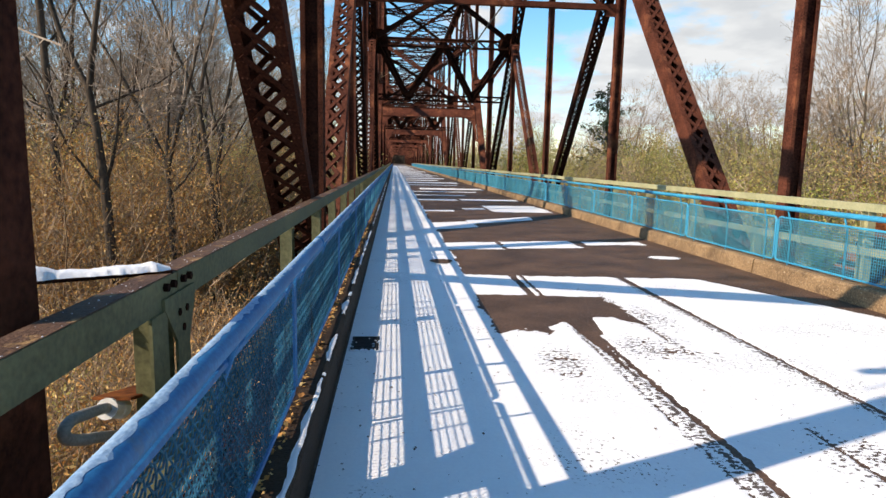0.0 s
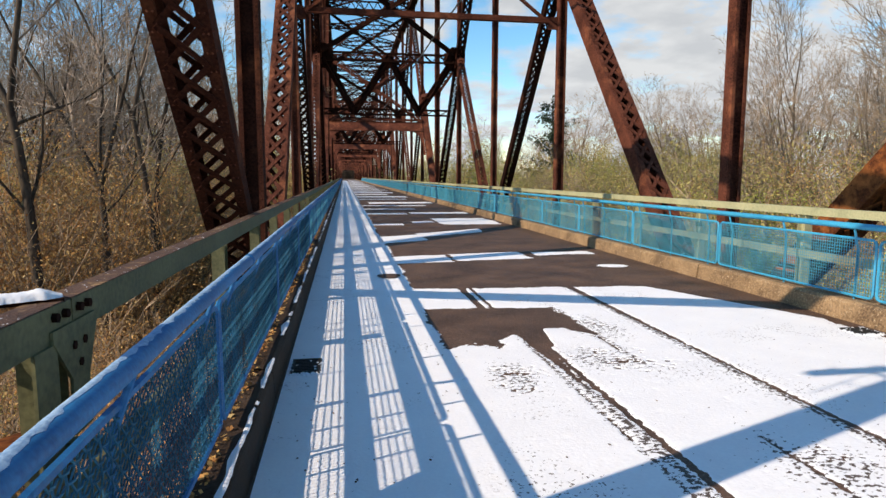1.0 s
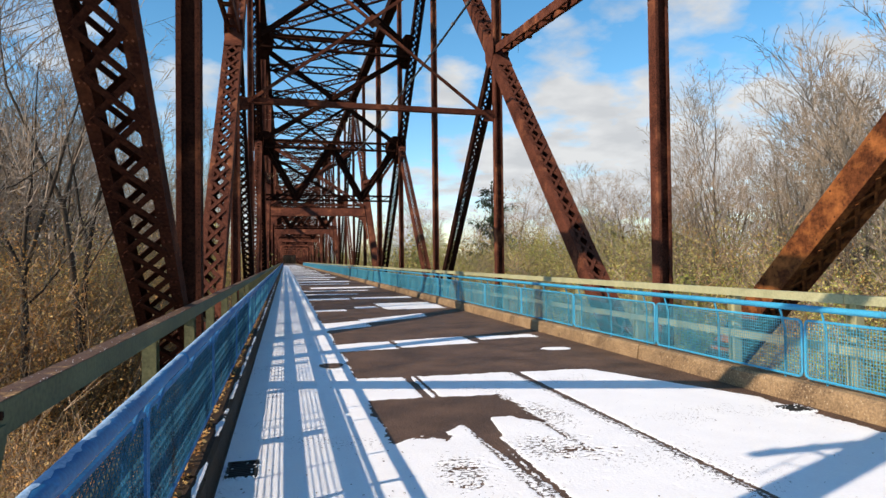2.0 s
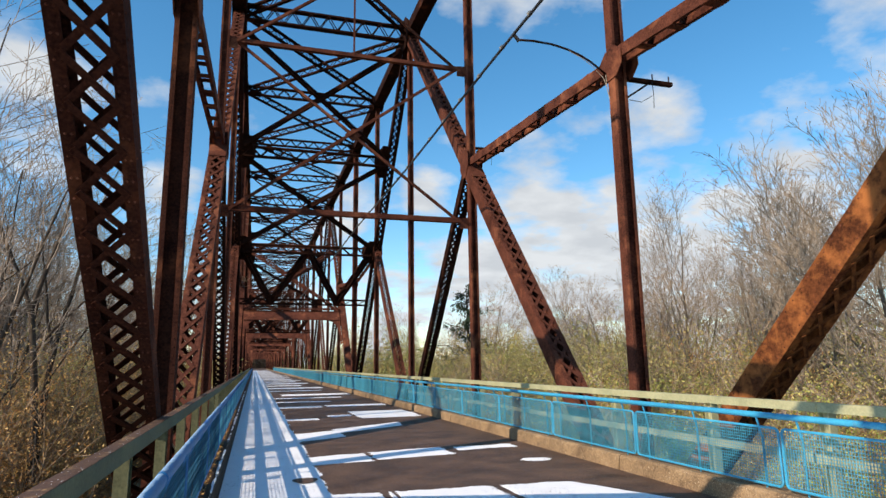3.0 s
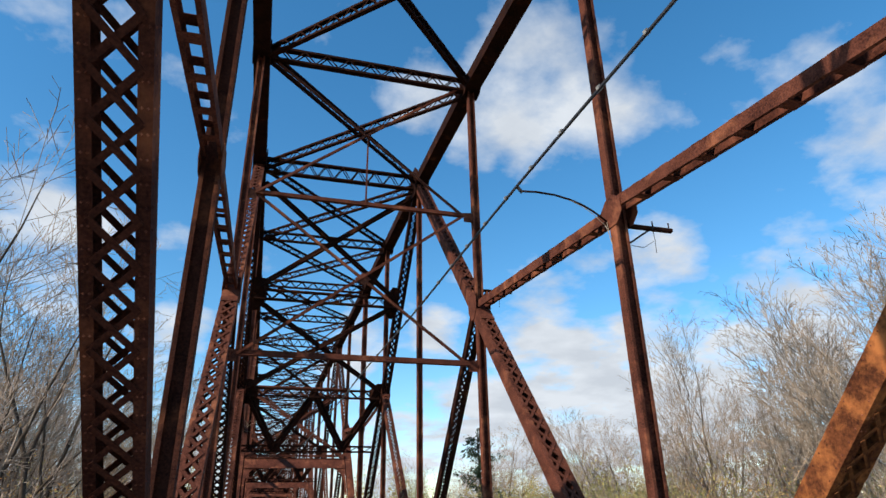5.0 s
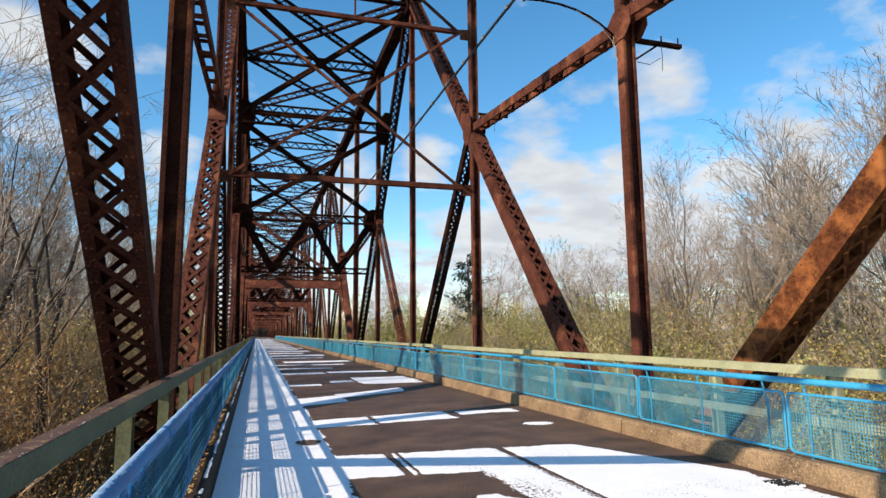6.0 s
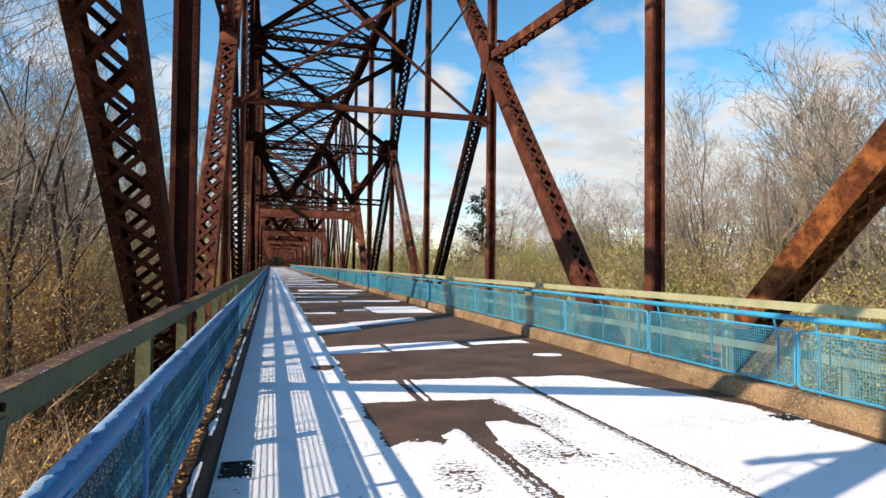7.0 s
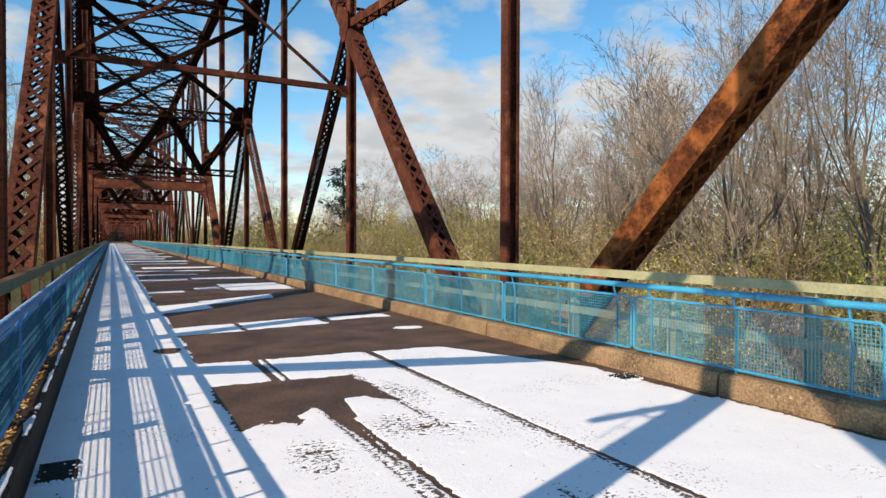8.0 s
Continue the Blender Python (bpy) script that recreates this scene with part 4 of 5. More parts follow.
def sub_frame(t, k, y, deep):
    """Light cross bracing between two posts: struts at two levels and crossed bars."""
    L, R = XI0 + 0.10, XI1 - 0.18
    zu, zl = 12.35, 6.58
    part("upper_strut", angle_bar((L, y, zu), (R, y, zu)), RUST, t)
    part("lower_strut", angle_bar((L, y, zl), (R, y, zl), 0.095), RUST, t)
    zt = top(k) - deep / 2 + 0.1
    for z0, z1, off in ((zu, zl, 0.05), (zl, zu, -0.05), (zt, zu, 0.04), (zu, zt, -0.04)):
        part("cross_brace", angle_bar((L, y + off, z0), (R, y + off, z1), 0.05), RUST, t)
    zc = (zu + zl) / 2
    part("centre_plate", Mesh().plate([(XM - .28, y, zc), (XM, y, zc + .24), (XM + .28, y, zc), (XM, y, zc - .24)], (0, 1, 0), 0.012), RUST, t)
    part("hanger_rod", Mesh().box((XM, y, zu), (XM, y, (zt + zu) / 2), XA, 0.03, 0.03), RUST, t)
    for z in (zu, zl):
        part("end_plate", end_plate(L, y, z, -1), RUST, t)
        part("end_plate", end_plate(R, y, z, 1), RUST, t)


def portal_frame(t, k):
    """Bracing in the sloping plane of the diagonals that fall from panel point k: struts, crosses, and a zigzag at the foot."""
    L, R = XI0 + 0.05, XI1 - 0.05
    slope = 2 * PANEL / (top(k) - Z_LOW)
    yz = lambda z: ky(k) + (top(k) - z) * slope - 0.1
    z0, z1, z2, z3 = top(k) - 0.7, 13.35, 8.70, 5.75
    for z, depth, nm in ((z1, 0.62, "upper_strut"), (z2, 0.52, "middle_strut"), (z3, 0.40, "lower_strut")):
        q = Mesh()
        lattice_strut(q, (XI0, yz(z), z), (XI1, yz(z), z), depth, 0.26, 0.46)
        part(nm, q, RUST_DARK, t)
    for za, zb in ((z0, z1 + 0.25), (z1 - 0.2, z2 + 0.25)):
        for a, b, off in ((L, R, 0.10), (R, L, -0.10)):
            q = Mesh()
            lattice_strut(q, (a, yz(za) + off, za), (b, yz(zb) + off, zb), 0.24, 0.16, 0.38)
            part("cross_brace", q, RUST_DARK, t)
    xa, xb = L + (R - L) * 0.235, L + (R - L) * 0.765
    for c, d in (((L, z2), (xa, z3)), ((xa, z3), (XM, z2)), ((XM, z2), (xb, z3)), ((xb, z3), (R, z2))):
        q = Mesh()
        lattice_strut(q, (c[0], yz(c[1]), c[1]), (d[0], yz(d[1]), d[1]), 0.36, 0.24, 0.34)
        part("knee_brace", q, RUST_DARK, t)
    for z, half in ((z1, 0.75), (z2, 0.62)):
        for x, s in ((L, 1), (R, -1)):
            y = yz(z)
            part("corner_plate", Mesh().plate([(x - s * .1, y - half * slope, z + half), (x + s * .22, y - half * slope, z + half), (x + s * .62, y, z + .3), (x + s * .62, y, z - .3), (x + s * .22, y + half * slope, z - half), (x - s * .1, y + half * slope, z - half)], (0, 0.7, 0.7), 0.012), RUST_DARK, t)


def arch_frame(t, k):
    """Plated portal with rounded knees in the sloping plane of the diagonals that rise from panel point k."""
    L, R = XI0 + 0.05, XI1 - 0.05
    slope = 2 * PANEL / (top(k + 2) - Z_LOW)
    yz = lambda z: ky(k) + (z - Z_LOW) * slope - 0.25
    za, zb = 5.45, 6.25
    part("portal_plate", Mesh().plate([(L, yz(za), za), (R, yz(za), za), (R, yz(zb), zb), (L, yz(zb), zb)], (0, 0.75, -0.66), 0.02), RUST, t)
    for z in (za, zb):
        part("portal_flange", Mesh().box((L, yz(z), z), (R, yz(z), z), (0, 1, 0), 0.14, 0.012), RUST, t)
    for e, s in ((L, 1), (R, -1)):
        pts = [(e, 3.4), (e + s * .14, 3.4)]
        for i in range(7):
            w = math.pi / 2 * i / 6
            pts.append((e + s * (1.15 - 1.0 * math.cos(w)), 4.3 + 1.15 * math.sin(w)))
        pts.append((e, za))
        part("knee_plate", Mesh().plate([(px_, yz(pz), pz) for px_, pz in pts], (0, 0.75, -0.66), 0.02), RUST, t)
    for a, b, off in ((L, R, 0.1), (R, L, -0.1)):
        q = Mesh()
        lattice_strut(q, (a, yz(zb + .1) + off, zb + .1), (b, yz(12.4) + off, 12.4), 0.26, 0.16, 0.4)
        part("cross_brace", q, RUST, t)
    q = Mesh()
    lattice_strut(q, (XI0, yz(12.6), 12.6), (XI1, yz(12.6), 12.6), 0.5)
    part("upper_strut", q, RUST, t)


def brace_frame(k):
    y = ky(k)
    t = thing("sway_frame", (XM, y, top(k)), "rust-brown latticed steel sway frame between the trusses", "sway frame", "sway frames")
    deep = 0.85 if k % 4 == 3 else 0.62
    m = Mesh()
    lattice_strut(m, (XI0, y, top(k)), (XI1, y, top(k)), deep, 0.3 if k % 4 == 3 else 0.24)
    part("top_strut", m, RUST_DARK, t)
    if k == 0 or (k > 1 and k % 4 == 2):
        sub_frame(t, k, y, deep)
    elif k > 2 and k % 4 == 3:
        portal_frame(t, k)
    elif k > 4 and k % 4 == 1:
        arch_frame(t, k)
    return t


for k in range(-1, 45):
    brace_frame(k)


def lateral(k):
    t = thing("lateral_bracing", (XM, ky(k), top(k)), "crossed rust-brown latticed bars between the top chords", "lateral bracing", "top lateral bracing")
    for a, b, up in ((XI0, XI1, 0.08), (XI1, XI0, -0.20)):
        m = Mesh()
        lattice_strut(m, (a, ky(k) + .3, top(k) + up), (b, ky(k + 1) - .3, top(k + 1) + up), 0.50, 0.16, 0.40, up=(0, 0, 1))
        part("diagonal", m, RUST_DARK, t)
    return t


for k in range(-1, 30):
    lateral(k)

# floor beams below the deck
for k in range(-2, 14):
    m = Mesh()
    m.block((X_LEFT + .33, ky(k) - .15, -1.1), (X_RIGHT - .33, ky(k) + .15, -1.08))
    m.block((X_LEFT + .33, ky(k) - .012, -1.08), (X_RIGHT - .33, ky(k) + .012, -0.32))
    m.block((X_LEFT + .33, ky(k) - .15, -0.32), (X_RIGHT - .33, ky(k) + .15, -0.285))
    solo("floor_beam", m, RUST_DARK, "dark rusted steel floor beam under the deck", "floor beam", "floor beams")


# ---------------------------------------------------------------- lamp arm, cross arms, cable
px, py = X_RIGHT - 0.18, Y1
lamp = thing("lamp_bracket", (px, py, 7.7), "thin curved steel lamp arm clamped to a truss post", "lamp bracket")
ly = py - 0.19
arc = [(x + 0.08, ly, z + 0.03) for x, z in ((7.40, 7.72), (7.18, 7.88), (6.98, 8.01), (6.76, 8.12), (6.45, 8.22), (6.09, 8.285), (5.66, 8.30), (5.28, 8.27))]
part("arm", Mesh().tube(arc, 0.024, 6), RUST_DARK, lamp, smooth=True)
part("clamp", Mesh().block((7.33, ly - 0.03, 7.62), (7.48, ly + 0.07, 7.78)), RUST_DARK, lamp)
part("tip_fitting", Mesh().tube([(5.40, ly, 8.27), (5.30, ly, 8.39)], 0.04, 6), CABLE, lamp)
wire = [(x, y - 0.04, z - 0.05 - 0.03 * i) for i, (x, y, z) in enumerate(arc[4:1:-1])] + [(7.34, ly - .04, 7.66), (7.42, ly - .05, 7.34), (7.50, ly - .06, 7.0), (7.52, ly - .05, 6.8)]
part("feed_wire", Mesh().tube(wire, 0.007, 5), PALE_WIRE, lamp, "pale hanging feed wire")
part("spare_wire", Mesh().tube([(7.38, ly - .04, 7.76), (7.40, ly - .05, 7.36), (7.46, ly - .05, 7.14), (7.54, ly - .05, 7.08), (7.56, ly - .04, 6.78)], 0.006, 5), PALE_WIRE, lamp, "pale hanging feed wire")

cable = thing("overhead_cable", (5.2, 0, 8.3), "dark bundled overhead cable strung along the bridge", "cable")
pts = []
for i in range(0, 90):
    y = -18 + i * 1.6
    pts.append((5.20 - 0.014 * (y - Y1), y, 8.31 - 0.10 * math.sin((y - Y1) * math.pi / (2 * PANEL)) ** 2))
part("main_cable", Mesh().tube(pts, 0.033, 6), CABLE, cable)
part("messenger_wire", Mesh().tube([(x + .02, y, z + 0.055) for x, y, z in pts], 0.012, 4), CABLE, cable)
for i in range(2, 40):
    y = -6 + i * 1.35
    z = 8.33 - 0.10 * math.sin((y - Y1) * math.pi / (2 * PANEL)) ** 2
    part("cable_tie", Mesh().tube([(5.202 - 0.014 * (y - .03 - Y1), y - .03, z), (5.202 - 0.014 * (y + .03 - Y1), y + .03, z)], 0.055, 6), GREY, cable)


def cross_arm(k, z, s=1):
    x, y = (X_RIGHT if s > 0 else X_LEFT) + s * 0.16, ky(k)
    t = thing("cross_arm", (x, y, z), "small rusted utility cross arm with two pins on the truss post", "cross arm", "utility cross arms")
    part("arm", Mesh().box((x, y, z), (x + s * 1.14, y, z), (0, 1, 0), .05, .04), RUST_DARK, t)
    part("brace", Mesh().box((x, y, z - .42), (x + s * 0.55, y, z - .04), (0, 1, 0), 0.02, 0.02), RUST_DARK, t)
    for dx in (0.66, 1.08):
        part("pin", Mesh().tube([(x + s * dx, y, z + .04), (x + s * dx, y, z + .19)], 0.016, 6), RUST_DARK, t)
    part("loose_wire", Mesh().tube([(x + s * .6, y - .06, z), (x + s * .62, y - .06, z - .3), (x + s * .6, y - .06, z - .62)], 0.007, 4), CABLE, t)
    part("drop_wire", Mesh().tube([(x, y - .06, z - .5), (x + s * .3, y - .06, z - .52), (x + s * .58, y - .06, z - .34)], 0.008, 4), CABLE, t)


for k, z in ((0, 7.7), (1, 7.65), (2, 9.4)):
    cross_arm(k, z)
cross_arm(0, 4.67, -1)

# brace bar, hose and bolts at the near joint of the left guard rail
brace = thing("rail_brace", (-0.88, 2.85, 1.18), "flat rusted brace bar beside the guardrail under snow", "brace bar")
B0, B1 = Vector((-1.02, 2.74, 1.163)), Vector((-0.53, 3.02, 1.163))
part("bar", Mesh().box(B0, B1, (0, 0, 1), 0.006, 0.062), RUST_DARK, brace)
cap = Mesh()
n, m_ = 60, 9
side = Vector((B1.y - B0.y, B0.x - B1.x, 0)).normalized()
us = np.linspace(0, 1, n + 1)
lump, rag0, rag1 = fbm(us, us * 0, 0.12, 71, 3), fbm(us, us * 0, 0.06, 72, 3), fbm(us, us * 0, 0.06, 73, 3)
for i, u in enumerate(us):
    c = B0.lerp(B1, u) + Vector((0, 0, 0.0065))
    ends = min(1, 9 * u + .25, 7 * (1 - u) + .3)
    ht = (0.020 + 0.016 * (lump[i] - .4) + 0.034 * max(0, 1 - abs(u - .12) / .16) + 0.012 * max(0, 1 - abs(u - .88) / .14)) * ends
    w0, w1 = 0.060 * (0.72 + 0.5 * rag0[i]) * min(1, ends + .2), 0.060 * (0.72 + 0.5 * rag1[i]) * min(1, ends + .2)
    for k in range(m_):
        v = 2 * k / (m_ - 1) - 1
        bump = 0.008 * (lump[(i * 7 + k * 5) % (n + 1)] - .5) * (1 - v * v)
        cap.v.append(c + side * (w1 if v > 0 else w0) * v + Vector((0, 0, (ht + bump) * (1 - v ** 4))))
for i in range(n):
    for k in range(m_ - 1):
        cap.f.append((i * m_ + k, i * m_ + k + 1, i * m_ + k + m_ + 1, i * m_ + k + m_))
solo("snow_cap", cap, CLEAN_SNOW, "lumpy ridge of snow on the brace bar", "snow", smooth=True)

splice = thing("splice_plate", (-0.500, 3.01, 1.02), "bolted splice plate on the cream guardrail, darkened for shade", "splice plate")
part("plate", Mesh().plate([(-0.492, y, z) for y, z in ((2.83, 1.075), (3.20, 1.075), (3.20, 1.032), (3.11, 0.846), (3.11, 0.649), (2.96, 0.649), (2.96, 0.868), (2.83, 1.032))], XA, 0.006), OLIVE_SHADED, splice)
for y, z in ((2.87, 1.118), (2.95, 1.118), (3.07, 1.118), (3.145, 1.118), (2.99, 0.988), (3.08, 0.988), (3.035, .912)):
    part("bolt", Mesh().tube([(-0.505, y, z), (-0.481, y, z)], 0.0185, 6), RUST_DARK, splice)
stiff = Mesh().plate([(-0.495, 2.70, 1.028), (-0.495, 2.86, 1.028), (-0.495, 2.86, 0.40), (-0.495, 2.70, 0.40)], XA, 0.006)
part("stiffener", stiff, OLIVE_SHADED, splice, "faded olive stiffener plate below the rail, darkened for shade")

hose = thing("conduit", (-0.60, 2.6, 0.650), "grey flexible conduit bent in a loop with a white collar", "conduit")
hp = [(-0.68, 2.80, 0.640), (-0.68, 2.70, 0.680), (-0.68, 2.58, 0.712), (-0.68, 2.47, 0.735), (-0.68, 2.42, 0.728), (-0.68, 2.415, 0.70), (-0.68, 2.45, 0.672), (-0.68, 2.54, 0.630), (-0.68, 2.68, 0.575), (-0.68, 2.82, 0.50), (-0.68, 2.95, 0.30), (-0.68, 3.0, -0.30)]
sm = []
for i in range(len(hp) - 1):
    p_, q_ = Vector(hp[max(i - 1, 0)]), Vector(hp[min(i + 2, len(hp) - 1)])
    a_, b_ = Vector(hp[i]), Vector(hp[i + 1])
    for j in range(5):
        u = j / 5
        sm.append(0.5 * ((2 * a_) + (b_ - p_) * u + (2 * p_ - 5 * a_ + 4 * b_ - q_) * u * u + (3 * a_ - p_ - 3 * b_ + q_) * u ** 3))
part("hose", Mesh().tube(sm, 0.021, 10), GREY, hose, smooth=True)
part("collar", Mesh().tube([(-0.68, 2.84, 0.622), (-0.68, 2.80, 0.638), (-0.68, 2.79, 0.642), (-0.68, 2.74, 0.662), (-0.68, 2.735, 0.664), (-0.68, 2.715, 0.672)], [0.041, 0.041, 0.036, 0.036, 0.042, 0.042], 14), WHITE, hose)
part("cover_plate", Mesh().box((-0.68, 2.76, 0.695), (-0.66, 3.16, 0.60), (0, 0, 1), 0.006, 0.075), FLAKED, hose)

# drain gratings and hole in the deck
for x0, x1, y0, y1 in ((0.05, 0.30, 5.53, 5.93), (5.70, 5.98, 5.92, 6.2)):
    g = thing("drain_grate", (x0, y0, 0), "black iron drain grating sunk in the snowy deck", "drain grate", "drain gratings")
    m = Mesh()
    for a, b, c, d in ((x0, x1, y0, y0 + .03), (x0, x1, y1 - .03, y1), (x0, x0 + .025, y0 + .03, y1 - .03), (x1 - .025, x1, y0 + .03, y1 - .03)):
        m.block((a, c, 0.002), (b, d, 0.019))
    part("frame", m, IRON, g)
    for i in range(1, 8):
        y = y0 + .03 + (y1 - y0 - .06) * i / 8
        part("bar", Mesh().block((x0 + .025, y - .011, 0.002), (x1 - .025, y + .011, 0.017)), IRON, g)
crumbs = Mesh()
rng = random.Random(19)
for x0, x1, y0, y1 in ((0.05, 0.30, 5.53, 5.93), (5.70, 5.98, 5.92, 6.2)):
    for i in range(54):
        u = rng.random()
        x, y = ((x0 + (x1 - x0) * u, y0 if i % 4 else y1) if i % 2 else ((x0, x1)[i % 4 // 2], y0 + (y1 - y0) * u)) if i < 44 else (rng.uniform(x0, x1), rng.uniform(y0, y1))
        r = rng.uniform(0.012, 0.034) if i < 44 else rng.uniform(0.008, 0.016)
        i0 = len(crumbs.v)
        for q in range(7):
            b = q * 0.8976
            rr = r * rng.uniform(.6, 1.25)
            crumbs.v.append(Vector((x + rr * math.cos(b), y + rr * math.sin(b) * 1.3, 0.004 if i < 44 else 0.019)))
        crumbs.v.append(Vector((x, y, 0.021 + r * .15)))
        for q in range(7):
            crumbs.f.append((i0 + q, i0 + (q + 1) % 7, i0 + 7))
solo("snow_crumbs", crumbs, CLEAN_SNOW, "ragged crumbs of snow over the drain gratings", "snow", kind="stuff", smooth=True)
hole = Mesh()
n = 20
for j, (r, z) in enumerate(((0.19, 0.020), (0.14, 0.022), (0.10, 0.016))):
    for i in range(n):
        w = 2 * math.pi * i / n
        rr = r * (1 + 0.06 * math.sin(3 * w + j))
        hole.v.append(Vector((1.21 + rr * math.cos(w), 10.35 + rr * 1.15 * math.sin(w), z)))
for j in range(2):
    for i in range(n):
        k = (i + 1) % n
        hole.f.append((j * n + i, j * n + k, j * n + n + k, j * n + n + i))
hole.f.append(tuple(2 * n + i for i in range(n)))
solo("drain_cover", hole, ASPHALT, "round dark drain cover in the snow", "drain cover")

# leaves and dirt along the left kerb, snow in the sheltered edge
rng = random.Random(8)
lv = Mesh()
for i in range(2600):
    y = 1.2 + 22 * rng.random() ** 1.5
    x = -0.28 + 0.17 * rng.random()
    z = FENCE_BASE - 0.028 + 0.012 * rng.random()
    r = rng.uniform(0.008, 0.024)
    a = rng.uniform(0, 6.28)
    n_ = Vector((rng.uniform(-.6, .6), rng.uniform(-.6, .6), 1)).normalized()
    u_ = n_.orthogonal().normalized()
    w_ = n_.cross(u_)
    i0 = len(lv.v)
    for q in range(4):
        b = a + q * math.pi / 2
        lv.v.append(Vector((x, y, z + r * .4)) + u_ * math.cos(b) * r * (1 if q % 2 else .6) + w_ * math.sin(b) * r)
    lv.f.append((i0, i0 + 1, i0 + 2, i0 + 3))
solo("fallen_leaves", lv, LEAF_BROWN, "brown fallen leaves and grit on the kerb", "leaves", kind="stuff")
bits = Mesh()
for i in range(320):
    y = 2.2 + 14 * rng.random() ** 1.4
    x = rng.uniform(0.05, 1.5) if i % 3 else rng.uniform(1.5, 6.0)
    r = rng.uniform(0.003, 0.011)
    a = rng.uniform(0, 6.28)
    i0 = len(bits.v)
    for q in range(5):
        b = a + q * 1.2566
        rr = r * rng.uniform(.5, 1.2)
        bits.v.append(Vector((x + rr * math.cos(b), y + rr * math.sin(b) * 1.5, 0.0085 + rng.uniform(0, .003))))
    bits.f.append(tuple(range(i0, i0 + 5)))
solo("leaf_bits", bits, GRIME, "dark scraps of leaf scattered on the snow", "leaves", kind="stuff")
flecks = Mesh()
for i in range(150):
    y = 1.25 + 1.5 * rng.random() if i < 60 else 3.1 + 4.5 * rng.random()
    x = -0.508 - 0.095 * rng.random() ** 1.6
    r = rng.uniform(0.0015, 0.0042)
    i0 = len(flecks.v)
    for q in range(6):
        b = q * 1.0472
        rr = r * rng.uniform(.5, 1.2)
        flecks.v.append(Vector((x + rr * math.cos(b), y + rr * math.sin(b) * 1.6, 1.1618)))
    flecks.v.append(Vector((x, y, 1.1618 + r * .5)))
    for q in range(6):
        flecks.f.append((i0 + q, i0 + (q + 1) % 6, i0 + 6))
solo("snow_flecks", flecks, CLEAN_SNOW, "crumbs of snow on the grimy guardrail top", "snow", kind="stuff")
ed = Mesh()
ys = np.arange(1.0, 40, 0.02)
e0, e1 = fbm(ys, ys * 0, 0.45, 61, 5), fbm(ys, ys * 0, 0.2, 62, 4)
for i, y in enumerate(ys):
    xa, xb = -0.02 - 0.03 * max(0, e1[i] - .35), -0.04 - 0.05 * max(0, e0[i] * 1.8 - .55)
    for x, z in ((xa, FENCE_BASE - 0.031), ((xa + xb) / 2, FENCE_BASE - 0.022), (xb, FENCE_BASE - 0.031)):
        ed.v.append(Vector((x, y, z)))
for i in range(len(ys) - 1):
    if e0[i] > 0.40:
        for k in range(2):
            ed.f.append((i * 3 + k, i * 3 + k + 1, i * 3 + k + 4, i * 3 + k + 3))
solo("snow_edge", ed, CLEAN_SNOW, "broken strip of snow on the kerb top", "snow", kind="stuff", smooth=True)


# ---------------------------------------------------------------- ground and woods
Z_GROUND = -4.0
gm = Mesh()
R = 3000.0
xs = [-R, -600, -200, -90, -50, -30, -18, -9, -3, 3, 9, 15, 24, 36, 56, 96, 206, 606, R]
ys = [-R, -600, -200, -80, -40, -20, -5, 10, 25, 40, 60, 90, 130, 200, 320, 600, R]
rng = random.Random(11)
for y in ys:
    for x in xs:
        gm.v.append(Vector((x, y, Z_GROUND + (rng.uniform(-.5, .5) if abs(x) < 300 else 0))))
for j in range(len(ys) - 1):
    for i in range(len(xs) - 1):
        a = j * len(xs) + i
        gm.f.append((a, a + 1, a + 1 + len(xs), a + len(xs)))
solo("ground", gm, GROUND, "leaf-littered wooded ground below the bridge", "ground", kind="structure")


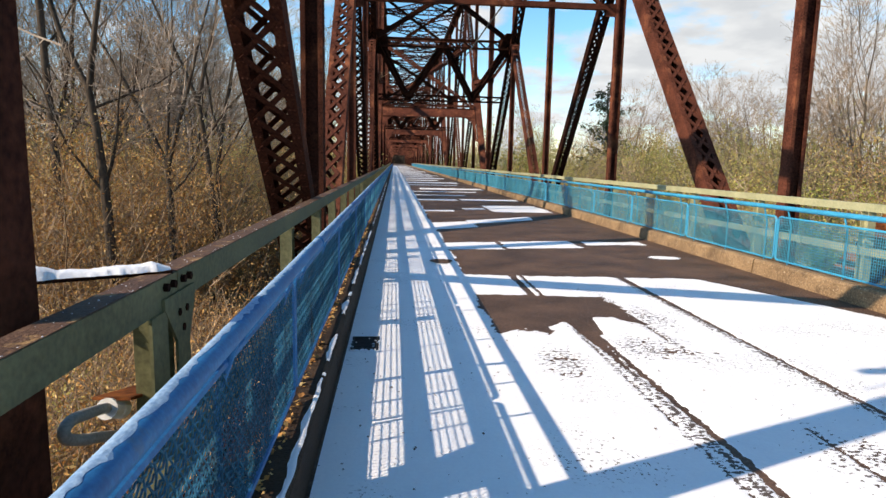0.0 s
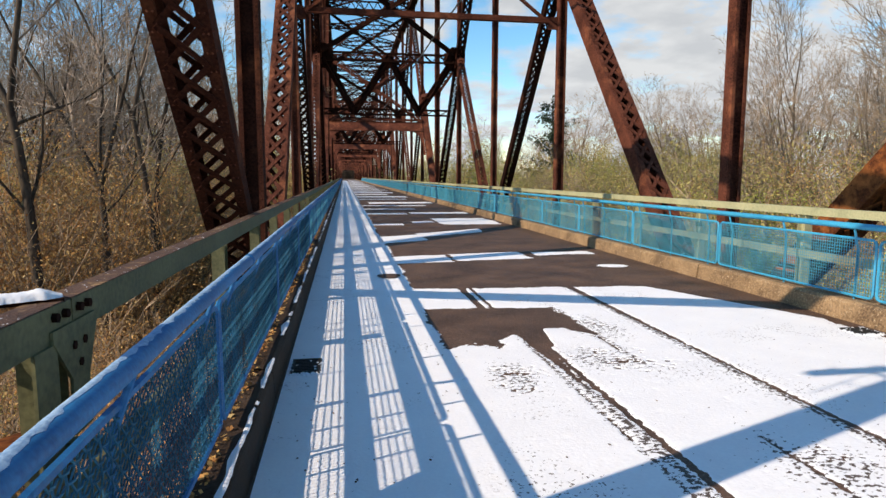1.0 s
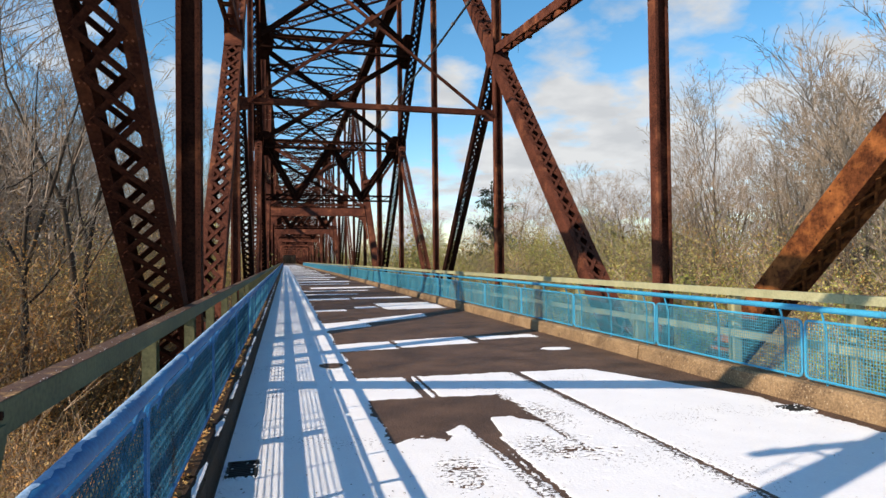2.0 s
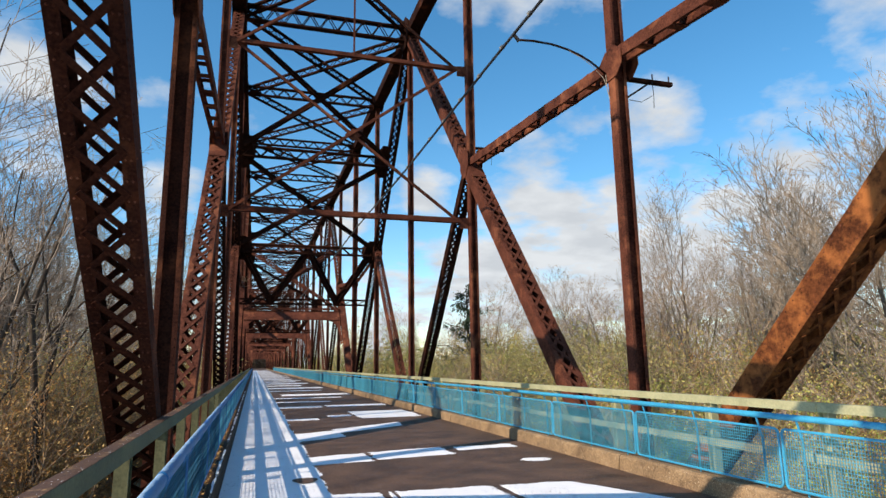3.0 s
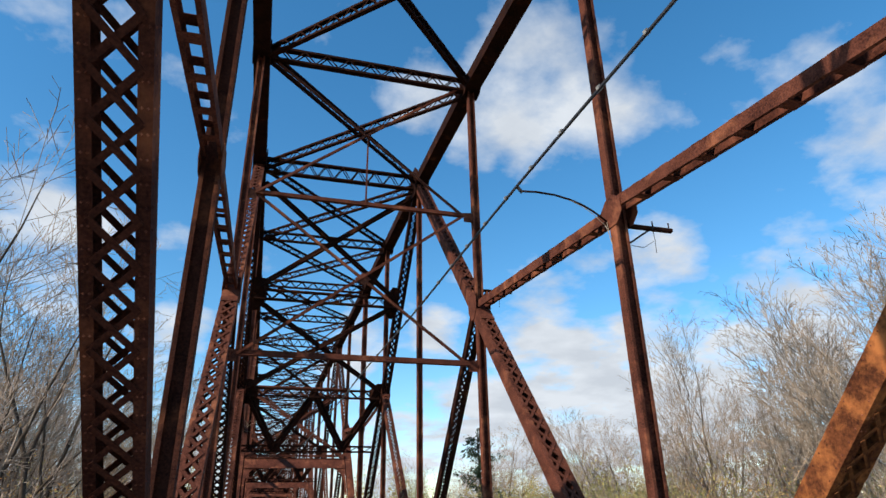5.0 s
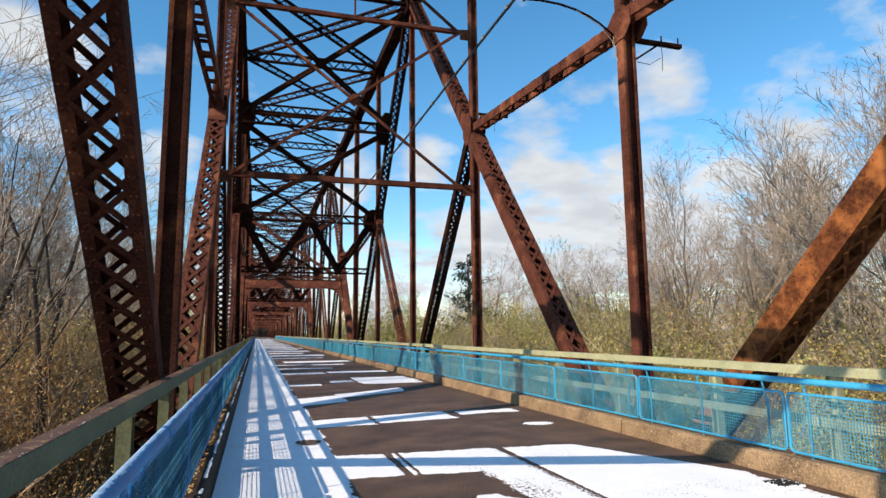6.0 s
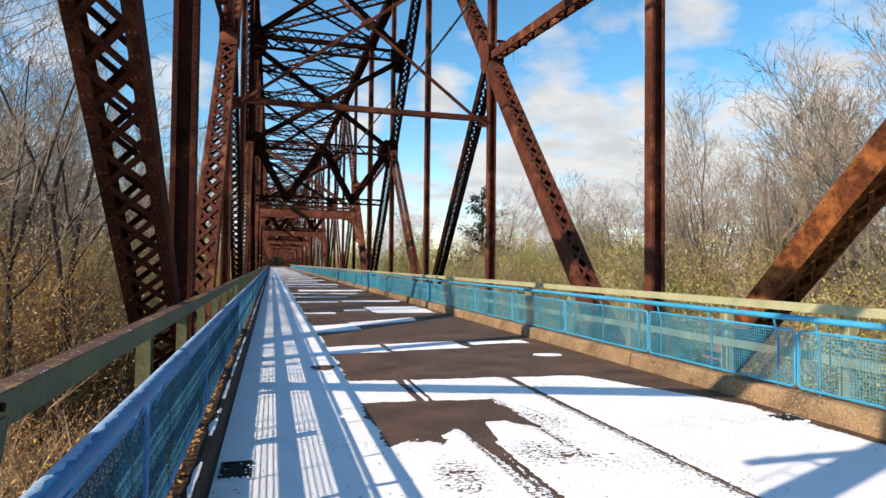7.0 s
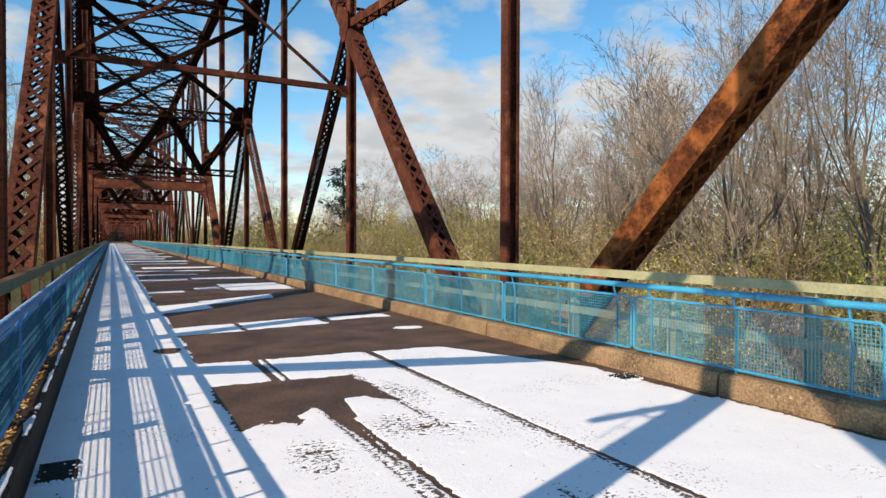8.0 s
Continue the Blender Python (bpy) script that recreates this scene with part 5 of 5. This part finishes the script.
def grow(seed, height, spread=1.0, lean=0.0, kidset=(11, 8, 5, 2), low=0.28, limbs=None):
    """Bare tree: returns the mesh of trunk and limbs, and that of the fine twigs."""
    rng = random.Random(seed)
    wood, fine = Mesh(), Mesh()

    def branch(p, d, length, r, level):
        n = (7, 5, 4, 2, 1)[level]
        pts, rad = [p.copy()], [r]
        q, dd = p.copy(), d.copy()
        for i in range(n):
            up = 0.075 if level else 0.05
            wave = 0.11 if level < 2 else 0.06
            dd = (dd + Vector((rng.gauss(0, wave), rng.gauss(0, wave), rng.gauss(0, wave * .6) + up))).normalized()
            q = q + dd * length / n
            pts.append(q.copy())
            rad.append(max(0.0088 if level > 1 else 0.012, r * (1 - (0.95 if level == 0 else 0.88) * (i + 1) / n)))
        (wood if level < 2 else fine).tube(pts, rad, (8, 5, 3, 3, 3)[level], caps=False)
        if level == 4:
            return
        kids = kidset[level]
        for i in range(kids):
            f = (low + (1 - low) * (i + rng.random()) / kids) if level == 0 else (0.15 + 0.85 * (i + rng.random()) / kids)
            k = min(int(f * n), n - 1)
            u = f * n - k
            at = pts[k].lerp(pts[k + 1], min(u, 1.0))
            rr = rad[k] * (1 - u) + rad[k + 1] * u
            dirn = (pts[k + 1] - pts[k]).normalized()
            side = dirn.orthogonal().normalized()
            side.rotate(Matrix.Rotation(rng.uniform(0, 6.283), 3, dirn))
            ang = radians(rng.uniform(28, 56) if low > 0.18 or level else rng.uniform(16, 40)) * spread
            nd = (dirn * math.cos(ang) + side * math.sin(ang)).normalized()
            if level == 0:
                ln = height * rng.uniform(0.32, 0.5) * (1.15 - 0.6 * f)
            else:
                ln = length * rng.uniform(0.4, 0.68) * (1.1 - 0.45 * f) * (1.0 if level < 2 else 0.8)
            branch(at, nd, ln, min(rr * 0.45, 0.010 + rr * 0.36), level + 1)

    if limbs is None:
        branch(Vector((0, 0, 0)), Vector((lean, rng.uniform(-.08, .08), 1)).normalized(), height * 0.8, height * 0.0095 + 0.02, 0)
        return wood, fine
    # a bare bole that bends a little, with the given limbs: share of its height, direction, length, radius
    r0 = 0.125
    bole = [Vector((lean * height * f ** 2.2 + 0.05 * math.sin(5 * f + seed), 0.05 * math.sin(4 * f), height * f)) for f in (0, .15, .3, .45, .6, .75, .88, 1)]
    wood.tube(bole, [r0 * (1.15 - 0.5 * k / 7) for k in range(8)], 9, caps=False)
    for f, d, length, r in limbs:
        k = min(int(f * 7), 6)
        branch(bole[k].lerp(bole[k + 1], min(1, f * 7 - k)), Vector(d).normalized(), length, r, 1)
    return wood, fine


def tree_thing(seed, height, spread, lean, label, kidset=(11, 8, 5, 2), low=0.28, twig=TWIG, limbs=None):
    t = thing("tree", (0, 0, 0), label, "tree", "bare trees")
    w, f = grow(seed, height, spread, lean, kidset, low, limbs)
    part("trunk", w, PALE_BARK if twig is TWIG else BARK, t, smooth=True)
    part("crown", f, twig, t, "fine bare grey-brown twigs")
    return t


KINDS = [tree_thing(s, h, sp, ln, "bare leafless grey-brown tree with fine twigs", twig=TWIG_DARK) for s, h, sp, ln in ((1, 14.5, 1.0, .05), (2, 13.0, 1.15, -.08), (3, 16.0, .9, .02), (4, 11.5, 1.2, .1), (7, 15.0, 1.0, -.04))]
FANS = [tree_thing(s, 15.0, 0.95, ln, "bare pale-twigged tree fanning out from low forks", (15, 9, 5, 2), 0.17) for s, ln in ((31, .03), (32, -.05))]
TALL = [tree_thing(s, h, 0.8, ln, "tall bare tree with a pale trunk and rising limbs", (12, 8, 5, 2), 0.25) for s, h, ln in ((21, 16.5, .04), (22, 15.0, -.06), (24, 17.5, .0))]
FORKED = [tree_thing(s, 13.0, 0.75, ln, "bare dark-trunked tree forked low above the thicket", (9, 8, 5, 3), 0.3, TWIG_DARK) for s, ln in ((35, -.12), (36, .03))]
# trees whose forks show one by one over the left rail: place, bole height, lean, limbs
BOLES = [((-6.05, 15.0), 7.2, -0.055, [(1.0, (-.55, .1, 1), 6.5, .078), (.99, (.28, -.1, 1), 6.5, .075), (.93, (1, .2, .5), 2.6, .036), (.86, (-1, -.2, .32), 2.7, .038), (.66, (.5, .3, 1), 3.2, .046), (.64, (-.75, -.3, .85), 3.2, .04)]),
         ((-6.55, 20.0), 5.5, 0.0, [(1.0, (-.38, .1, 1), 7.5, .085), (1.0, (.02, .3, 1), 6.0, .07), (.97, (.46, -.2, 1), 7.0, .08), (.8, (.8, .3, .8), 3.0, .04)]),
         ((-5.75, 22.0), 7.6, -0.05, [(1.0, (-.55, .1, 1), 6.5, .075), (1.0, (.35, .2, 1), 7.0, .075), (.8, (.7, -.3, 1), 4.5, .05)]),
         ((-6.5, 24.5), 7.0, 0.07, [(1.0, (.30, .1, 1), 7.5, .08), (.9, (-.45, .2, 1), 6.0, .06), (.75, (.8, .1, .9), 4.0, .05)]),
         ((-9.0, 18.5), 11.0, -0.02, [(1.0, (-.2, .1, 1), 5.0, .06), (.95, (.35, .2, 1), 5.0, .05), (.75, (.8, .2, .9), 3.5, .04), (.65, (-.8, .2, .8), 3.5, .04), (.5, (.9, -.3, .7), 3.0, .035)])]
for i, ((x, y), h, ln, limbs) in enumerate(BOLES):
    t = tree_thing(60 + i, h, 1.0, ln, "dark bare tree with a leaning forked trunk", (9, 8, 5, 3), 0.3, TWIG_DARK, limbs)
    t.location = (x, y, Z_GROUND - 0.1)
rng = random.Random(23)
spots = []
tall_spots = [(20.0, 13.6, 1.0), (24.0, 16.0, 1.05), (22.5, 11.6, 1.05), (26.0, 13.8, 1.15), (17.4, 11.6, .85), (29.0, 17.0, 1.2), (19.6, 9.6, .95)]
fan_spots = [(24.5, 22.5, 1.12), (19.0, 18.5, .86), (29.0, 29.0, 1.05), (22.0, 26.0, .92), (28.0, 20.5, 1.15), (32.0, 25.0, 1.2), (20.5, 35.0, .66), (27.0, 34.0, .9), (21.0, 21.5, .98), (27.0, 17.5, 1.15), (30.0, 22.5, 1.2), (23.5, 19.5, 1.0)]
fork_spots = [(-8.6, 27.5, .9), (-7.4, 31.0, .95), (-11.0, 23.5, 1.05)]
spots += [(x, y) for x, y, _ in fan_spots + fork_spots + tall_spots] + [b[0] for b in BOLES]


def free(x, y, gap):
    return all((x - a) ** 2 + (y - b) ** 2 > gap * gap for a, b in spots)


def scatter(n, x0, x1, y0, y1, gap):
    out, tries = [], 0
    while len(out) < n and tries < n * 40:
        tries += 1
        x, y = rng.uniform(x0, x1), rng.uniform(y0, y1)
        if free(x, y, gap):
            spots.append((x, y))
            out.append((x, y))
    return out


FAR_KINDS = [tree_thing(s, h, sp, ln, "bare leafless grey-brown tree in the wood", (10, 7, 5, 2), twig=TWIG_MID) for s, h, sp, ln in ((11, 14.0, 1.0, .03), (12, 15.5, 1.1, -.05), (13, 12.5, .95, .06))]
near_trees = scatter(22, -24, -8.5, 19, 50, 2.3) + scatter(5, 22, 36, 7, 22, 2.6) + scatter(6, 28, 44, 28, 50, 3.0)
far_trees = scatter(34, -46, -20, 26, 84, 3.0) + scatter(44, 30, 60, 8, 80, 3) + scatter(22, -50, -8, 60, 150, 5) + scatter(24, 14, 60, 60, 160, 5)
far_trees += scatter(16, -17, -6.2, 36, 85, 2.2) + scatter(3, -28, -12, -30, -8, 4) + scatter(8, 17, 40, -30, 4, 4) + scatter(16, 60, 95, 20, 110, 5) + scatter(12, -80, -46, 20, 100, 5) + scatter(14, -14, 20, 424, 445, 3) + scatter(20, -22, -9.5, 26, 60, 1.8)
used = set()
for kinds, where, low_s in ((FANS, fan_spots, 0), (TALL, tall_spots, 0), (FORKED, fork_spots, 0), (KINDS, near_trees, 0.85), (FAR_KINDS, far_trees, 0.9)):
    for i, spot_ in enumerate(where):
        x, y = spot_[:2]
        k = kinds[i % len(kinds)]
        m = pose(x, y, Z_GROUND - 0.1, 0, 0, rng.uniform(0, 360))
        s = rng.uniform(low_s, 1.2) if low_s else spot_[2]
        c = k
        if k in used:
            c = copy_thing(k, m)
        else:
            used.add(k)
            k.matrix_basis = m
        s *= 0.92 if k in FANS else 0.87 if k in TALL else 1.0
        c.scale = (s, s, s * rng.uniform(0.95, 1.12))


def shrub_mesh(seed, n, size, leaf, stems=14):
    """Thicket: many thin stems and loose leaves over an uneven volume."""
    rng = random.Random(seed)
    st, lf = Mesh(), Mesh()
    tips = []
    for i in range(stems):
        p = Vector((rng.gauss(0, size * .16), rng.gauss(0, size * .16), 0))
        d = Vector((rng.gauss(0, .2), rng.gauss(0, .2), 1)).normalized()
        h = size * rng.uniform(0.6, 1.25)
        pts = [p]
        for j in range(5):
            d = (d + Vector((rng.gauss(0, .16), rng.gauss(0, .16), 0))).normalized()
            pts.append(pts[-1] + d * h / 5)
            for q in range(3):
                e = (d + Vector((rng.gauss(0, .8), rng.gauss(0, .8), rng.gauss(.1, .4)))).normalized()
                tip = pts[-1] + e * size * rng.uniform(.12, .34)
                st.tube([pts[-1], tip], [0.007, 0.003], 3, caps=False)
                tips.append((pts[-1], tip))
        st.tube(pts, [0.02, 0.017, 0.014, 0.011, 0.008, 0.004], 4, caps=False)
    for i in range(n):
        a, b = rng.choice(tips)
        c = a.lerp(b, rng.random() ** .6) + Vector((rng.gauss(0, size * .06), rng.gauss(0, size * .06), rng.gauss(0, size * .06)))
        nrm = Vector((rng.gauss(0, 1), rng.gauss(0, 1), rng.gauss(.3, 1))).normalized()
        u = nrm.orthogonal().normalized()
        u.rotate(Matrix.Rotation(rng.uniform(0, 6.28), 3, nrm))
        w = nrm.cross(u)
        r = leaf * rng.uniform(.6, 1.3)
        k = len(lf.v)
        lf.v += [c - u * r, c + w * r * .45, c + u * r, c - w * r * .45]
        lf.f.append((k, k + 1, k + 2, k + 3))
    return st, lf


def shrub(seed, mat, n, size, leaf, name="shrub", label="", stems=14):
    t = thing(name, (0, 0, 0), label, "shrub", name + "s in the woods")
    st, lf = shrub_mesh(seed, n, size, leaf, stems)
    part("stem", st, TWIG_MID if mat is LEAF_BROWN else TWIG, t, kind="stuff")
    part("leaves", lf, mat, t, kind="stuff")
    return t


BUSH = [shrub(41, LEAF_BROWN, 9000, 3.7, 0.029, "shrub", "tangled brown thicket with withered leaves", 34),
        shrub(42, LEAF_OLIVE, 9000, 3.9, 0.033, "shrub", "yellow-green leafy thicket below the bridge", 18),
        shrub(43, LEAF_GREEN, 8600, 3.5, 0.034, "shrub", "dull green leafy shrub", 16),
        shrub(44, LEAF_BROWN, 1500, 4.2, 0.028, "shrub", "sparse bare thicket with few brown leaves", 44)]
spots = []
near_l = scatter(96, -17, -5.2, 6.5, 46, 1.25)


def off_sight_lines(x, y):
    """True away from the camera's sight lines to the two trunks nearest to the bridge."""
    return all(y > ty or abs(x - 0.34 - (tx - 0.34) * y / ty) > 1.2 for (tx, ty), *_ in BOLES[:2])


near_l = [(x, y) for x, y in near_l if off_sight_lines(x, y) and (x > -9.5 or y > 17)]
near_r = scatter(10, 15, 26, 2, 10, 1.6) + scatter(76, 12.0, 27, 10, 55, 1.45)
rest = scatter(30, -32, -16, 5, 80, 2.2) + scatter(40, 26, 46, 8, 90, 2.4) + scatter(40, -20, -5, 45, 120, 2.6) + scatter(40, 11.5, 30, 55, 140, 2.8)
big = len(rest)
rest += scatter(34, 30, 75, 12, 120, 4.0) + scatter(16, -75, -48, 20, 120, 4.0) + scatter(24, -40, -7, 140, 560, 6) + scatter(24, 13, 46, 150, 560, 6)
done = set()
low_l = scatter(9, -9.0, -5.4, 3.4, 7.0, 1.2) + scatter(18, -6.5, -2.4, 5.0, 13.0, 0.9)
for x, y in near_l + low_l + near_r:
    left = x < 3
    k = rng.choice((0, 0, 3, 0, 0, 3, 0, 1) if y < 26 else (0, 0, 1, 3, 0)) if left else rng.choice((1, 1, 2, 0, 1, 3, 2))
    kind = BUSH[k]
    m = pose(x, y, Z_GROUND - 0.1, 0, 0, rng.uniform(0, 360))
    s = rng.uniform(0.58, 0.84) if left and (y < 7 or (x, y) in low_l) else rng.uniform(1.05, 1.55) if left else rng.uniform(1.0, 1.35) + 0.4 * rng.random() * min(1, max(0, (x + y - 26) / 12))
    c = kind
    if kind in done:
        c = copy_thing(kind, m)
    else:
        done.add(kind)
        kind.matrix_basis = m
    c.scale = (s, s, s)

# thickets farther back, grown together
FAR_BUSH = [shrub_mesh(51, 1300, 3.7, 0.075, 8), shrub_mesh(52, 1500, 3.9, 0.08, 8), shrub_mesh(53, 1400, 3.5, 0.085, 8), shrub_mesh(54, 2200, 3.7, 0.12, 8)]
FAR_NAMES = ((LEAF_BROWN, "brown withered thickets farther back in the wood"), (LEAF_OLIVE, "yellow-green thickets farther back in the wood"), (LEAF_GREEN, "dull green thickets farther back in the wood"), (LEAF_DUSK, "dark thickets beyond the end of the bridge"))
placed = [[], [], [], []]
end_wood = scatter(46, -16, 24, 422, 450, 1.6)
for i, (x, y) in enumerate(rest):
    k = rng.choice((0, 0, 0, 1)) if x < 3 else rng.choice((1, 1, 2, 0, 2))
    placed[k].append((x, y, rng.uniform(0, 6.283), rng.uniform(1.35, 2.0) * (1.3 if i >= big else 1.0)))
for i, (x, y) in enumerate(end_wood):
    placed[3].append((x, y, 1.7 * i, 2.6 + 0.4 * (i % 4)))
for (st, lf), (mat, label), where in zip(FAR_BUSH, FAR_NAMES, placed):
    t = thing("thicket", (0, 0, Z_GROUND), label, "thicket", kind="stuff")
    for nm, src, mt in (("stem", st, TWIG_MID), ("leaves", lf, mat)):
        base = np.array([tuple(v) for v in src.v])
        parts_v, parts_f = [], []
        for j, (x, y, w, s) in enumerate(where):
            c, d = math.cos(w) * s, math.sin(w) * s
            parts_v.append(np.stack([base[:, 0] * c - base[:, 1] * d + x, base[:, 0] * d + base[:, 1] * c + y, base[:, 2] * s + Z_GROUND - 0.1], 1))
            parts_f += [tuple(q + j * len(base) for q in f) for f in src.f]
        me = bpy.data.meshes.new(nm)
        me.from_pydata(np.concatenate(parts_v), [], parts_f)
        me.materials.append(mt)
        part(nm, me, mt, t, kind="stuff")

# one dark leafy tree far behind the trusses
ever = thing("tree", (22.0, 62, Z_GROUND), "dark-green leafy tree with drooping boughs among bare ones", "tree")
rng2 = random.Random(5)
tw, lf = Mesh(), Mesh()
tw.tube([(22.0, 62, Z_GROUND), (22.1, 62, 2), (21.9, 62.1, 9.4)], [0.28, 0.2, 0.04], 8)
for b in range(64):
    h = 0.12 + 0.88 * (b + rng2.random()) / 64
    z, w = -2.5 + 12.0 * h, rng2.uniform(0, 6.283)
    reach = (0.8 + 3.3 * (1 - h) ** 0.6) * rng2.uniform(0.55, 1.15)
    tip = Vector((22.0 + reach * math.cos(w), 62 + reach * math.sin(w), z + rng2.uniform(-0.2, 0.9)))
    root = Vector((22.0, 62.0, z - 0.3))
    tw.tube([root, root.lerp(tip, 0.55) + Vector((0, 0, 0.3)), tip], [0.05, 0.03, 0.012], 4, caps=False)
    for i in range(44):
        c = root.lerp(tip, 0.25 + 0.8 * rng2.random()) + Vector((rng2.gauss(0, .22), rng2.gauss(0, .22), rng2.gauss(0.05, .2)))
        nrm = Vector((rng2.gauss(0, 1), rng2.gauss(0, 1), rng2.gauss(0, 1))).normalized()
        u = nrm.orthogonal().normalized()
        v_ = nrm.cross(u)
        r = rng2.uniform(.10, .24)
        k = len(lf.v)
        lf.v += [c - u * r, c + v_ * r * .4, c + u * r, c - v_ * r * .4]
        lf.f.append((k, k + 1, k + 2, k + 3))
part("trunk", tw, BARK, ever)
part("leaves", lf, LEAF_DARK, ever, kind="stuff")
